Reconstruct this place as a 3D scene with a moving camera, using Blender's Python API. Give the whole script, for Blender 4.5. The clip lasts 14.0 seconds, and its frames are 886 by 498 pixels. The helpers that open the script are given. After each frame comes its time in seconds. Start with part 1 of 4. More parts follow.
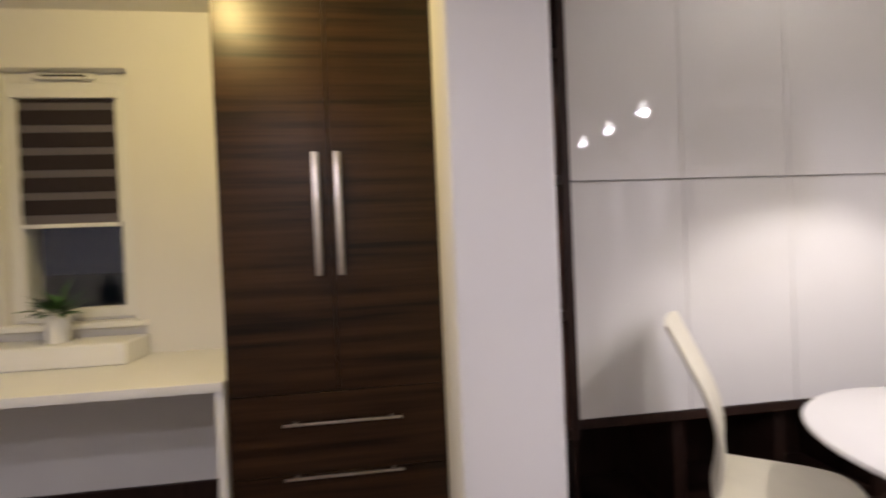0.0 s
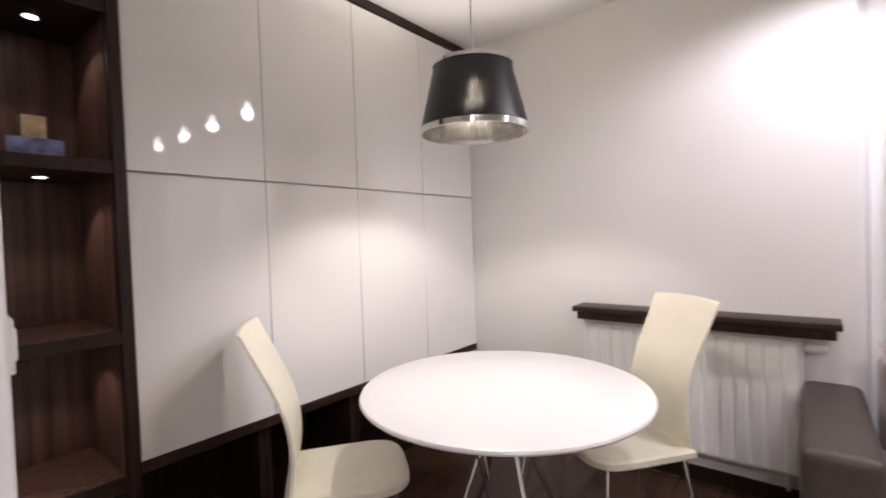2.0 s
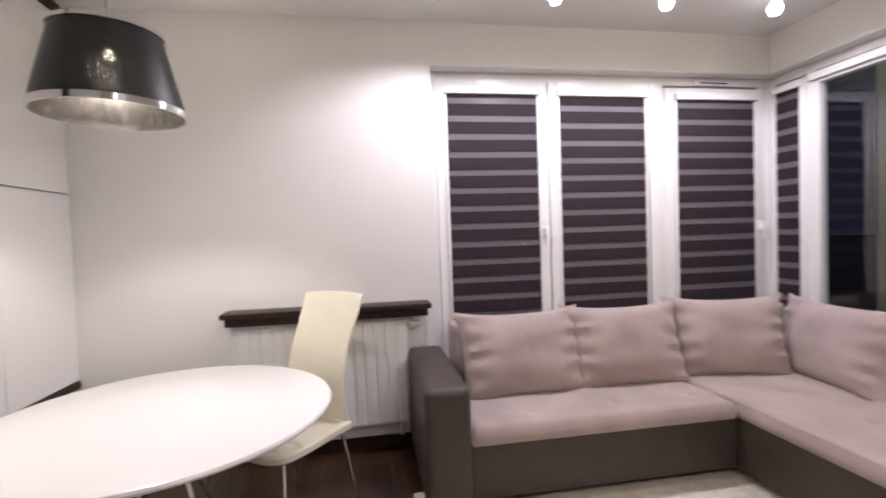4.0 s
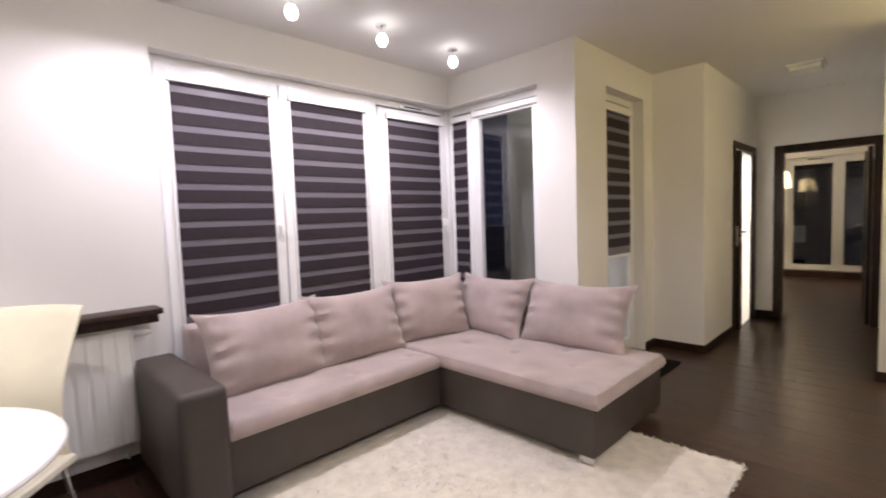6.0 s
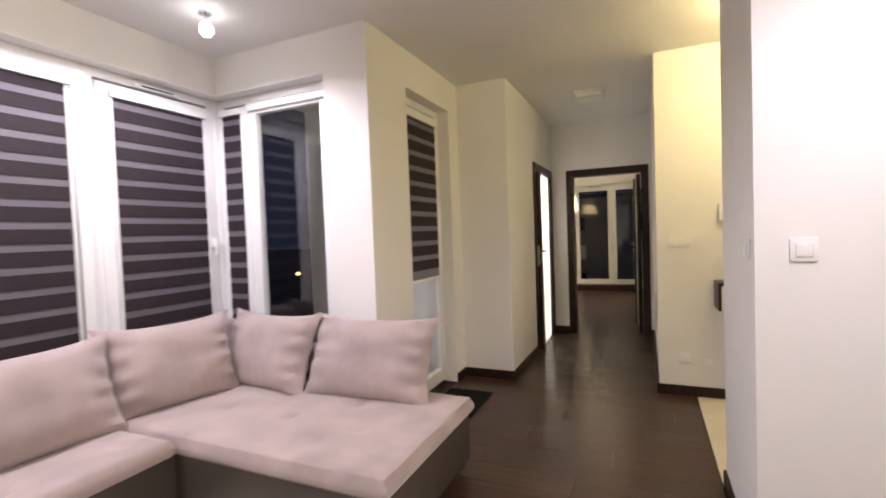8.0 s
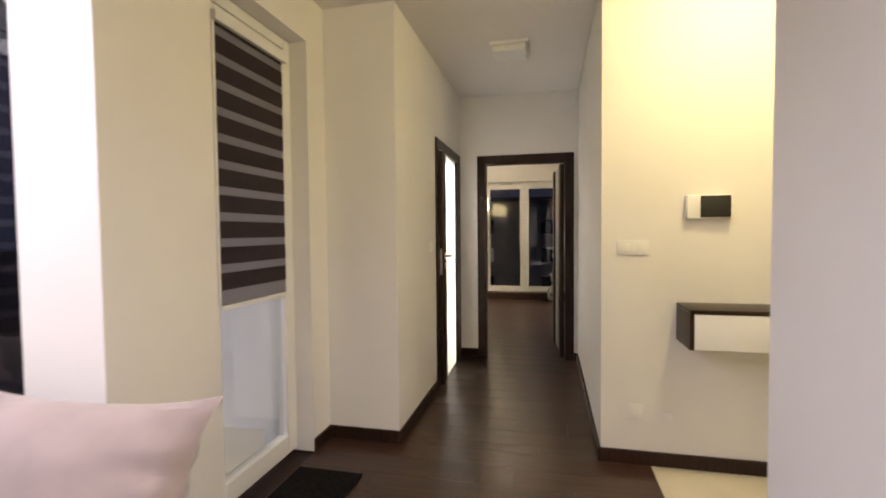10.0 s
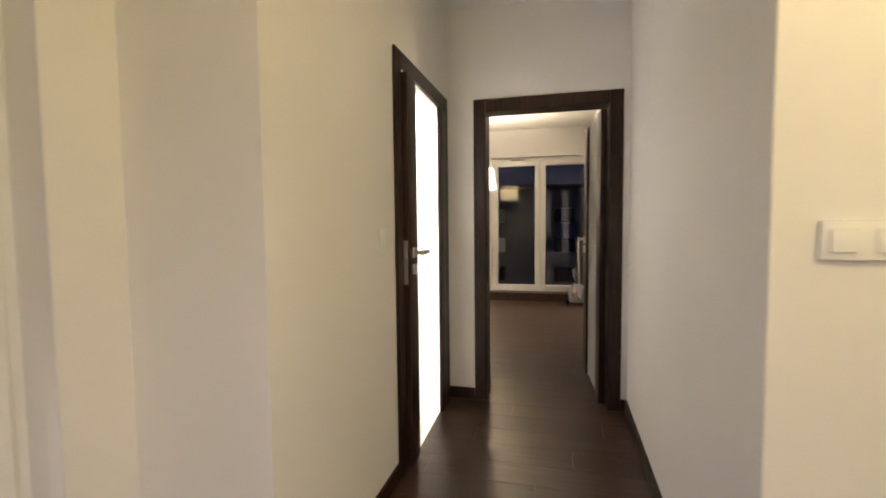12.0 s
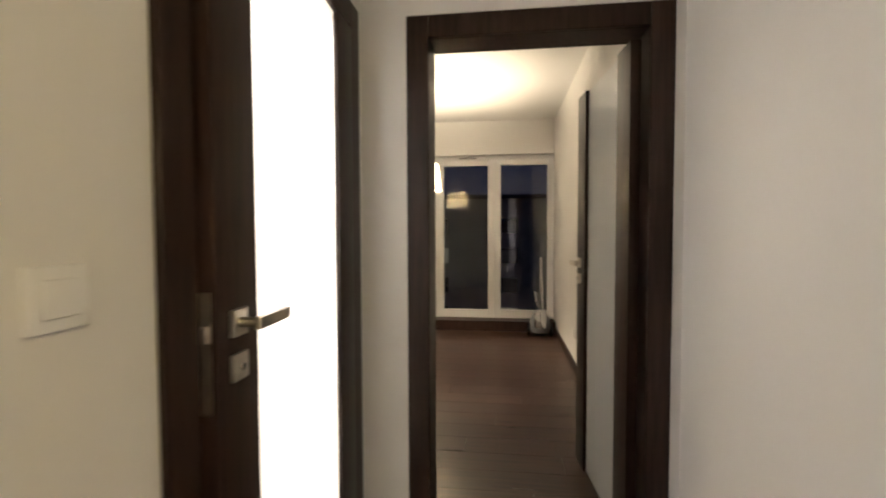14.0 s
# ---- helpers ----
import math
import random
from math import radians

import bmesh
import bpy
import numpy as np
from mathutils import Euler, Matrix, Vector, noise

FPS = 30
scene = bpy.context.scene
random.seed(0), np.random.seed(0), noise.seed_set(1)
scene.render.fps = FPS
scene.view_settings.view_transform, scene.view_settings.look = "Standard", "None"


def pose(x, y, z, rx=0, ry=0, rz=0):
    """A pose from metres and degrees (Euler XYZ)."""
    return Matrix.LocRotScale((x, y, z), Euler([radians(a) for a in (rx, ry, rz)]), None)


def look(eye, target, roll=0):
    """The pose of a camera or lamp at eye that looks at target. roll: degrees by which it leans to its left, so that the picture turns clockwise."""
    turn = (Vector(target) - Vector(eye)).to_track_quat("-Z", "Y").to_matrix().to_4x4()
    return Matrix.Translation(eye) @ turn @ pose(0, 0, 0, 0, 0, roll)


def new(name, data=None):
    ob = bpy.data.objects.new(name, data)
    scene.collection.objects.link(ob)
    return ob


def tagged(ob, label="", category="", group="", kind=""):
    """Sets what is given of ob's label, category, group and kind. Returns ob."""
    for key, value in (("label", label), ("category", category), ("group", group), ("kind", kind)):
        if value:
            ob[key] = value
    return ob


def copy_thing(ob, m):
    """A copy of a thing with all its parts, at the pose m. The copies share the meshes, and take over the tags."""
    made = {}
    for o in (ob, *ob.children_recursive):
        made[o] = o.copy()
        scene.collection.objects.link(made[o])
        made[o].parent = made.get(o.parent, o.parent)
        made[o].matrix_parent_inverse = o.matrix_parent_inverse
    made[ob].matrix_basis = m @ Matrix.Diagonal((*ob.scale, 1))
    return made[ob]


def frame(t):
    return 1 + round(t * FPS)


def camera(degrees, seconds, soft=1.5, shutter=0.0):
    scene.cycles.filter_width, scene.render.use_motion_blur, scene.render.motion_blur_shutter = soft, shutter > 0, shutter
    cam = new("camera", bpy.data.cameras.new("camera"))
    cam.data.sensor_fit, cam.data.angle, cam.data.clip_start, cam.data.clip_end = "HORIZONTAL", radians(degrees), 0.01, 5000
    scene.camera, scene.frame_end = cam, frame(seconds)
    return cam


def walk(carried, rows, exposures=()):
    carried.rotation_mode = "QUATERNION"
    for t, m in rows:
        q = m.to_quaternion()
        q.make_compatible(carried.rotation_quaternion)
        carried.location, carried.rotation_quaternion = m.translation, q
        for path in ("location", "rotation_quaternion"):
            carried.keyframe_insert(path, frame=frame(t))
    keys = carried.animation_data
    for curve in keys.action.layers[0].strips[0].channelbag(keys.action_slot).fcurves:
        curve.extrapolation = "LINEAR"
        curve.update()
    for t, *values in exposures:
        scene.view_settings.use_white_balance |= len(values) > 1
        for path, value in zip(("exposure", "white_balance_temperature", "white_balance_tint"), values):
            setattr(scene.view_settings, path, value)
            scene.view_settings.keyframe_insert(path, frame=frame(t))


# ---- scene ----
cam = camera(87.9, 14.0, soft=1.8, shutter=0.5)
PATH = [
    (0, (1.938, 1.24, 1.393), (2.189, 3.227, 1.374), -2.4),
    (0.5, (2.026, 1.273, 1.396), (2.843, 3.098, 1.365), -1.9),
    (1, (2.2, 1.26, 1.373), (3.367, 2.883, 1.331), -2.3),
    (1.5, (2.228, 1.228, 1.366), (3.598, 2.685, 1.313), -2.3),
    (2, (2.172, 1.279, 1.374), (3.736, 2.524, 1.32), -1.9),
    (2.5, (2.152, 1.41, 1.357), (3.939, 2.307, 1.337), -1.7),
    (3, (2.106, 1.493, 1.356), (4.051, 1.956, 1.317), -2.0),
    (3.5, (2.063, 1.491, 1.349), (4.061, 1.547, 1.296), -1.9),
    (5.8, (1.833, 1.878, 1.378), (3.313, 0.539, 1.251), -2.2),
    (6, (1.833, 1.851, 1.386), (3.248, 0.443, 1.25), -2.1),
    (6.5, (1.815, 1.764, 1.361), (3.087, 0.226, 1.241), -2.3),
    (7, (1.858, 1.617, 1.36), (2.978, -0.037, 1.258), -2.1),
    (7.5, (1.927, 1.411, 1.362), (2.889, -0.34, 1.277), -1.9),
    (8, (2.021, 1.107, 1.355), (2.833, -0.72, 1.286), -2.1),
    (8.5, (2.129, 0.706, 1.352), (2.781, -1.184, 1.292), -2.2),
    (9, (2.193, 0.426, 1.342), (2.694, -1.51, 1.28), -1.3),
    (11.5, (2.311, -1.43, 1.283), (2.743, -3.381, 1.183), -0.4),
    (12, (2.378, -1.84, 1.269), (2.874, -3.774, 1.149), -0.6),
    (12.5, (2.465, -2.307, 1.261), (3.012, -4.229, 1.175), -0.4),
    (13, (2.533, -2.695, 1.265), (3.095, -4.614, 1.215), -0.5),
    (13.5, (2.582, -2.995, 1.269), (3.058, -4.937, 1.221), -0.8),
    (14, (2.603, -3.257, 1.284), (2.856, -5.239, 1.205), -0.2),
]
walk(cam, [(t, look(eye, target, roll)) for t, eye, target, roll in PATH],
     [(0, -0.2), (1.0, -0.06), (3.5, -0.12), (6.0, 0.12), (7.5, 0.32), (9.0, 0.42), (11.5, 0.66), (14.0, 0.52)])

# ---- light ----
world = bpy.data.worlds.new("night")
scene.world = world
world.use_nodes = True
world.node_tree.nodes["Background"].inputs[0].default_value = (0.13, 0.16, 0.33, 1)
world.node_tree.nodes["Background"].inputs[1].default_value = 0.06


def lamp(name, kind, m, watts, colour, size=0.03, cone=None, blend=0.3):
    d = bpy.data.lights.new(name, kind)
    d.energy, d.color = watts, colour
    if kind == "AREA":
        d.size = size
    else:
        d.shadow_soft_size = size
    if cone:
        d.spot_size, d.spot_blend = radians(cone), blend
    ob = new(name, d)
    ob.matrix_world = m
    return ob


COOL, WARM, NEUT = (0.96, 0.88, 0.99), (1.0, 0.79, 0.38), (1.0, 0.83, 0.60)
SPOTS = [(4.38, y) for y in (-0.87, -0.17, 0.49, 1.16)]
# two unseen spots, added to brighten the pillar and hall walls
UNSEEN_SPOTS = [(1.1, 0.75), (1.1, 0.05)]
for sx, sy in SPOTS:
    lamp("spot_light", "SPOT", pose(sx, sy, 2.545), 38, COOL, 0.045, 168, 0.5)
for sx, sy in UNSEEN_SPOTS:
    lamp("unseen_room_light", "SPOT", pose(sx, sy, 2.545), 52, COOL, 0.045, 168, 0.5)
lamp("pendant_light", "POINT", pose(3.905, 2.455, 2.0), 34, (1.0, 0.92, 0.88), 0.035)
lamp("kitchen_light", "POINT", pose(1.2, 2.7, 2.62), 42, (1.0, 0.76, 0.30), 0.05)
lamp("entry_light", "POINT", pose(1.26, -2.15, 2.62), 33, WARM, 0.06)
lamp("bathroom_light", "POINT", pose(3.85, -4.2, 2.3), 200, (1, 0.88, 0.80), 0.1)
# added fill, evens out the loggia wall behind the balcony glass
lamp("loggia_fill_light", "POINT", pose(4.75, -2.3, 2.6), 1.0, (0.80, 0.88, 1.0), 0.05)
lamp("bedroom_light", "POINT", pose(3.36, -7.77, 1.86), 120, NEUT, 0.04)


# ---- materials ----
def material(name, base, rough=0.5, metal=0.0, coat=0.0, vary=0.06, scale=6.0, bump=0.0, bump_scale=200.0,
             stretch=None, dark=None, bands=0.0, obj_rand=0.0, rough_vary=0.0, sheen=0.0):
    m = bpy.data.materials.new(name)
    m.use_nodes = True
    nt = m.node_tree
    n, l = nt.nodes, nt.links
    b = n["Principled BSDF"]
    b.inputs["Roughness"].default_value = rough
    b.inputs["Metallic"].default_value = metal
    b.inputs["Coat Weight"].default_value = coat
    b.inputs["Sheen Weight"].default_value = sheen
    co = n.new("ShaderNodeTexCoord")
    mp = n.new("ShaderNodeMapping")
    l.new(co.outputs["Object"], mp.inputs[0])
    if stretch:
        mp.inputs["Scale"].default_value = stretch
    vec = mp.outputs[0]
    if obj_rand:
        info = n.new("ShaderNodeObjectInfo")
        ad = n.new("ShaderNodeVectorMath")
        sc = n.new("ShaderNodeVectorMath")
        sc.operation = "SCALE"
        sc.inputs[0].default_value = (13, 17, 11)
        l.new(info.outputs["Random"], sc.inputs["Scale"])
        l.new(vec, ad.inputs[0])
        l.new(sc.outputs[0], ad.inputs[1])
        vec = ad.outputs[0]
    big = n.new("ShaderNodeTexNoise")
    big.inputs["Scale"].default_value = scale
    big.inputs["Detail"].default_value = 5
    l.new(vec, big.inputs["Vector"])
    ramp = n.new("ShaderNodeValToRGB")
    lo = dark or tuple(c * (1 - 2.2 * vary) for c in base)
    hi = tuple(min(1, c * (1 + vary)) for c in base)
    ramp.color_ramp.elements[0].position, ramp.color_ramp.elements[1].position = 0.3, 0.68
    ramp.color_ramp.elements[0].color, ramp.color_ramp.elements[1].color = (*lo, 1), (*hi, 1)
    l.new(big.outputs["Fac"], ramp.inputs[0])
    col = ramp.outputs[0]
    if obj_rand:
        mul = n.new("ShaderNodeMath")
        mul.operation = "MULTIPLY_ADD"
        mul.inputs[1].default_value, mul.inputs[2].default_value = obj_rand, 1 - obj_rand / 2
        l.new(info.outputs["Random"], mul.inputs[0])
        hs = n.new("ShaderNodeHueSaturation")
        l.new(mul.outputs[0], hs.inputs["Value"])
        l.new(col, hs.inputs["Color"])
        col = hs.outputs[0]
    l.new(col, b.inputs["Base Color"])
    if rough_vary:
        rr = n.new("ShaderNodeMapRange")
        rr.inputs["To Min"].default_value, rr.inputs["To Max"].default_value = rough - rough_vary, rough + rough_vary
        l.new(big.outputs["Fac"], rr.inputs[0])
        l.new(rr.outputs[0], b.inputs["Roughness"])
    if bump:
        fine = n.new("ShaderNodeTexNoise")
        fine.inputs["Scale"].default_value = bump_scale
        fine.inputs["Detail"].default_value = 3
        l.new(vec, fine.inputs["Vector"])
        bp = n.new("ShaderNodeBump")
        bp.inputs["Strength"].default_value = bump
        bp.inputs["Distance"].default_value = 0.002
        l.new(fine.outputs["Fac"], bp.inputs["Height"])
        l.new(bp.outputs[0], b.inputs["Normal"])
    return m


def glass_material(name, tint, gloss_rough=0.0):
    m = bpy.data.materials.new(name)
    m.use_nodes = True
    n, l = m.node_tree.nodes, m.node_tree.links
    out = n["Material Output"]
    n.remove(n["Principled BSDF"])
    tr, gl, mx, fr = (n.new("ShaderNode" + k) for k in ("BsdfTransparent", "BsdfGlossy", "MixShader", "LayerWeight"))
    tr.inputs[0].default_value = (*tint, 1)
    gl.inputs["Roughness"].default_value = gloss_rough
    power, share = n.new("ShaderNodeMath"), n.new("ShaderNodeMath")
    power.operation, share.operation = "POWER", "MULTIPLY_ADD"
    fr.inputs["Blend"].default_value = 0.5
    power.inputs[1].default_value = 4.0
    share.inputs[1].default_value, share.inputs[2].default_value = 0.85, 0.055
    l.new(fr.outputs["Facing"], power.inputs[0])
    l.new(power.outputs[0], share.inputs[0])
    l.new(share.outputs[0], mx.inputs[0])
    l.new(tr.outputs[0], mx.inputs[1])
    l.new(gl.outputs[0], mx.inputs[2])
    l.new(mx.outputs[0], out.inputs[0])
    return m


def frosted_material(name, colour, through_part, see=0.0):
    m = bpy.data.materials.new(name)
    m.use_nodes = True
    n, l = m.node_tree.nodes, m.node_tree.links
    out = n["Material Output"]
    b = n["Principled BSDF"]
    b.inputs["Base Color"].default_value = (*colour, 1)
    b.inputs["Roughness"].default_value = 0.35
    t, mx = n.new("ShaderNodeBsdfTranslucent"), n.new("ShaderNodeMixShader")
    t.inputs[0].default_value = (*colour, 1)
    mx.inputs[0].default_value = through_part
    l.new(b.outputs[0], mx.inputs[1])
    l.new(t.outputs[0], mx.inputs[2])
    last = mx
    if see:
        tr, m2 = n.new("ShaderNodeBsdfTransparent"), n.new("ShaderNodeMixShader")
        m2.inputs[0].default_value = see
        l.new(mx.outputs[0], m2.inputs[1])
        l.new(tr.outputs[0], m2.inputs[2])
        last = m2
    l.new(last.outputs[0], out.inputs[0])
    return m


def thinned(m, share):
    """Lets a share of the light straight through, as open-woven cloth does."""
    n, l = m.node_tree.nodes, m.node_tree.links
    tr, mx = n.new("ShaderNodeBsdfTransparent"), n.new("ShaderNodeMixShader")
    mx.inputs[0].default_value = share
    l.new(n["Principled BSDF"].outputs[0], mx.inputs[1])
    l.new(tr.outputs[0], mx.inputs[2])
    l.new(mx.outputs[0], n["Material Output"].inputs[0])
    return m


def glow_material(name, colour, strength):
    m = bpy.data.materials.new(name)
    m.use_nodes = True
    b = m.node_tree.nodes["Principled BSDF"]
    b.inputs["Base Color"].default_value = (0.8, 0.8, 0.8, 1)
    b.inputs["Emission Color"].default_value = (*colour, 1)
    b.inputs["Emission Strength"].default_value = strength
    return m


PAINT = material("wall_paint", (0.80, 0.785, 0.765), 0.62, vary=0.015, scale=1.2, bump=0.12, bump_scale=260)
CEIL = material("ceiling_paint", (0.80, 0.785, 0.765), 0.7, vary=0.012, scale=0.9, bump=0.08, bump_scale=220)
PLANK = material("dark_laminate", (0.050, 0.025, 0.016), 0.30, vary=0.3, scale=5, stretch=(0.5, 9, 1), bump=0.06,
                 bump_scale=60, obj_rand=0.35, rough_vary=0.06, dark=(0.023, 0.012, 0.008))
WENGE = material("wenge_veneer", (0.029, 0.014, 0.010), 0.42, vary=0.25, scale=7, stretch=(7, 7, 0.5), bump=0.05, bump_scale=90)
WENGE.node_tree.nodes["Principled BSDF"].inputs["Specular IOR Level"].default_value = 0.28
NICHEWOOD = material("niche_veneer", (0.120, 0.066, 0.052), 0.36, vary=0.3, scale=4, stretch=(9, 9, 0.25), bump=0.05,
                     bump_scale=60, dark=(0.045, 0.022, 0.018))
TALLWOOD = material("striped_veneer", (0.034, 0.016, 0.007), 0.34, vary=0.35, scale=3.4, stretch=(0.35, 0.35, 9), bump=0.03,
                    bump_scale=40, dark=(0.009, 0.0045, 0.0025))
TALLWOOD.node_tree.nodes["Principled BSDF"].inputs["Specular IOR Level"].default_value = 0.25
GLOSS = material("gloss_lacquer", (0.76, 0.745, 0.725), 0.035, vary=0.01, scale=0.8, coat=0.3)
WHITE = material("white_plastic", (0.85, 0.845, 0.83), 0.32, vary=0.015, scale=3)
UPVC = material("window_profile", (0.82, 0.82, 0.82), 0.28, vary=0.01, scale=3)
TABLEWHITE = material("table_laminate", (0.84, 0.83, 0.82), 0.22, vary=0.01, scale=2)
LEATHER = material("cream_leatherette", (0.78, 0.74, 0.60), 0.42, vary=0.04, scale=5, bump=0.18, bump_scale=420)
CHROME = material("chrome", (0.78, 0.78, 0.78), 0.12, metal=1.0, vary=0.02)
STEEL = material("satin_steel", (0.62, 0.58, 0.52), 0.28, metal=1.0, vary=0.04, scale=30)
FABRIC = material("pink_beige_plush", (0.40, 0.325, 0.312), 0.9, vary=0.09, scale=4.5, bump=0.5, bump_scale=330, sheen=0.4)
BROWN = material("brown_leatherette", (0.060, 0.047, 0.039), 0.5, vary=0.08, scale=5, bump=0.25, bump_scale=380)
RUG = material("shaggy_wool", (0.72, 0.68, 0.60), 0.95, vary=0.06, scale=14, bump=0.5, bump_scale=150)
TILE = material("cream_tile", (0.70, 0.64, 0.50), 0.25, vary=0.05, scale=3)
MATBLACK = material("black_coir", (0.012, 0.011, 0.011), 0.95, vary=0.3, scale=60, bump=0.6, bump_scale=300)
MATBLACK.node_tree.nodes["Principled BSDF"].inputs["Specular IOR Level"].default_value = 0.05
BLINDDARK = material("dark_blind_fabric", (0.020, 0.012, 0.017), 0.85, vary=0.08, scale=20, bump=0.15, bump_scale=500)
SHEER = frosted_material("sheer_blind_fabric", (0.25, 0.225, 0.26), 0.25, 0.35)
GLASS = glass_material("window_glass", (0.93, 0.95, 0.95))
FROST = frosted_material("frosted_glass", (0.88, 0.90, 0.90), 0.62)
FROST.node_tree.nodes["Principled BSDF"].inputs["Roughness"].default_value = 0.14
SHADE = thinned(material("black_thread", (0.004, 0.0035, 0.005), 0.38, vary=0.3, scale=4, stretch=(60, 60, 0.3), bump=0.15, bump_scale=30), 0.12)
SILVER = thinned(material("silver_lining", (0.42, 0.39, 0.34), 0.25, metal=1.0, vary=0.25, scale=5, stretch=(14, 14, 0.4)), 0.5)
BULB = glow_material("lit_bulb", (1.0, 0.96, 0.96), 14)
PENDANTBULB = glow_material("lit_pendant_bulb", (1.0, 0.88, 0.7), 220)
WARMBULB = glow_material("lit_warm_bulb", (1.0, 0.80, 0.5), 30)
LED = glow_material("led_disc", (1.0, 0.88, 0.80), 14)
WHITESHADE = frosted_material("white_lampshade", (0.86, 0.82, 0.74), 0.6)
CITY = glow_material("street_lamp_glow", (1.0, 0.55, 0.18), 9)
BLACK = material("black_plastic", (0.012, 0.012, 0.014), 0.25, vary=0.1)
LEAF = material("leaf_green", (0.045, 0.13, 0.03), 0.45, vary=0.3, scale=18)
GREYPLASTIC = material("grey_plastic", (0.30, 0.31, 0.33), 0.35, vary=0.1, scale=10)
NIGHT = material("outdoor_dark", (0.05, 0.05, 0.055), 0.9, vary=0.2, scale=0.2)
FACADE = material("render_facade", (0.32, 0.31, 0.30), 0.9, vary=0.1, scale=0.5)
PHOTO = material("photo_print", (0.30, 0.36, 0.62), 0.3, vary=0.5, scale=16, dark=(0.05, 0.06, 0.22))
GOLD = material("gold_card", (0.75, 0.60, 0.36), 0.4, vary=0.2, scale=25)


# ---- builders ----
def box(bm, x0, x1, y0, y1, z0, z1):
    v = [bm.verts.new(p) for p in ((x0, y0, z0), (x1, y0, z0), (x1, y1, z0), (x0, y1, z0),
                                   (x0, y0, z1), (x1, y0, z1), (x1, y1, z1), (x0, y1, z1))]
    for f in ((0, 3, 2, 1), (4, 5, 6, 7), (0, 1, 5, 4), (1, 2, 6, 5), (2, 3, 7, 6), (3, 0, 4, 7)):
        bm.faces.new([v[i] for i in f])
    return v


def bevel(bm, w, seg=2):
    bmesh.ops.bevel(bm, geom=bm.edges[:], offset=w, segments=seg, affect="EDGES", profile=0.6)
    return bm


def rbox(x0, x1, y0, y1, z0, z1, w=0.004, seg=2):
    bm = bmesh.new()
    box(bm, x0, x1, y0, y1, z0, z1)
    return bevel(bm, w, seg) if w else bm


def lathe(profile, n=40, centre=(0, 0, 0), closed=False):
    """A body turned round z from (radius, height) pairs."""
    bm = bmesh.new()
    rings = []
    for r, z in profile:
        rings.append([bm.verts.new((centre[0] + r * math.cos(2 * math.pi * i / n), centre[1] + r * math.sin(2 * math.pi * i / n),
                                    centre[2] + z)) for i in range(n)])
    pairs = list(zip(rings, rings[1:])) + ([(rings[-1], rings[0])] if closed else [])
    for a, b in pairs:
        for i in range(n):
            bm.faces.new((a[i], a[(i + 1) % n], b[(i + 1) % n], b[i]))
    if not closed:
        bm.faces.new(rings[0][::-1])
        bm.faces.new(rings[-1])
    return bm


def tube(points, r, n=10):
    """A round bar along points."""
    bm = bmesh.new()
    pts = [Vector(p) for p in points]
    rings = []
    for i, p in enumerate(pts):
        d = (pts[min(i + 1, len(pts) - 1)] - pts[max(i - 1, 0)]).normalized()
        q = d.to_track_quat("Z", "Y")
        rings.append([bm.verts.new(p + q @ Vector((r * math.cos(2 * math.pi * k / n), r * math.sin(2 * math.pi * k / n), 0))) for k in range(n)])
    for a, b in zip(rings, rings[1:]):
        for k in range(n):
            bm.faces.new((a[k], a[(k + 1) % n], b[(k + 1) % n], b[k]))
    bm.faces.new(rings[0][::-1])
    bm.faces.new(rings[-1])
    return bm


def place_of(ob):
    p = Vector((0, 0, 0))
    while ob:
        p, ob = p + ob.location, ob.parent
    return p


def finish(name, bm, mat, smooth=True, offset=None):
    if offset is not None:
        bmesh.ops.translate(bm, verts=bm.verts[:], vec=offset)
    bmesh.ops.recalc_face_normals(bm, faces=bm.faces[:])
    me = bpy.data.meshes.new(name)
    bm.to_mesh(me)
    bm.free()
    if smooth:
        me.shade_smooth()
        me.set_sharp_from_angle(angle=radians(38))
    me.materials.append(mat)
    return me


def part(name, bm, mat, parent, label=""):
    """Geometry in the room's coordinates, as one mesh under its thing."""
    ob = new(name, finish(name, bm, mat, offset=-place_of(parent)))
    ob.parent = parent
    return tagged(ob, label)


def thing(name, at, label, category, group=""):
    ob = new(name)
    ob.location = at
    ob.empty_display_size = 0.1
    return tagged(ob, label, category, group)


def single(name, bm, mat, label, category, group="", at=(0, 0, 0)):
    ob = new(name, finish(name, bm, mat, offset=-Vector(at)))
    ob.location = at
    return tagged(ob, label, category, group)


def structure(name, boxes, mat, label, category="wall"):
    bm = bmesh.new()
    for b in boxes:
        box(bm, *b)
    return tagged(new(name, finish(name, bm, mat, smooth=False)), label, category, "", "structure")


# ---- structure ----
H = 2.715
WALLS = "smooth white painted plaster wall"
structure("ceiling", [(-1.5, 5.4, -4.9, 4.2, H, H + 0.2), (1.7, 5.4, -9.6, -4.9, H, H + 0.2)], CEIL, "smooth white painted ceiling", "ceiling")
structure("floor", [(-1.5, 5.4, -4.9, 4.2, -0.3, -0.012), (1.7, 5.4, -9.6, -4.9, -0.3, -0.012)], WENGE, "dark brown wood laminate floor", "floor")
structure("wall_north", [(-1.5, -0.05, 3.9, 4.2, 0, H), (0.60, 5.4, 3.9, 4.2, 0, H), (-0.05, 0.60, 3.9, 4.2, 0, 1.06), (-0.05, 0.60, 3.9, 4.2, 2.41, H)],
          PAINT, WALLS + " with a kitchen window")
EX = 4.955
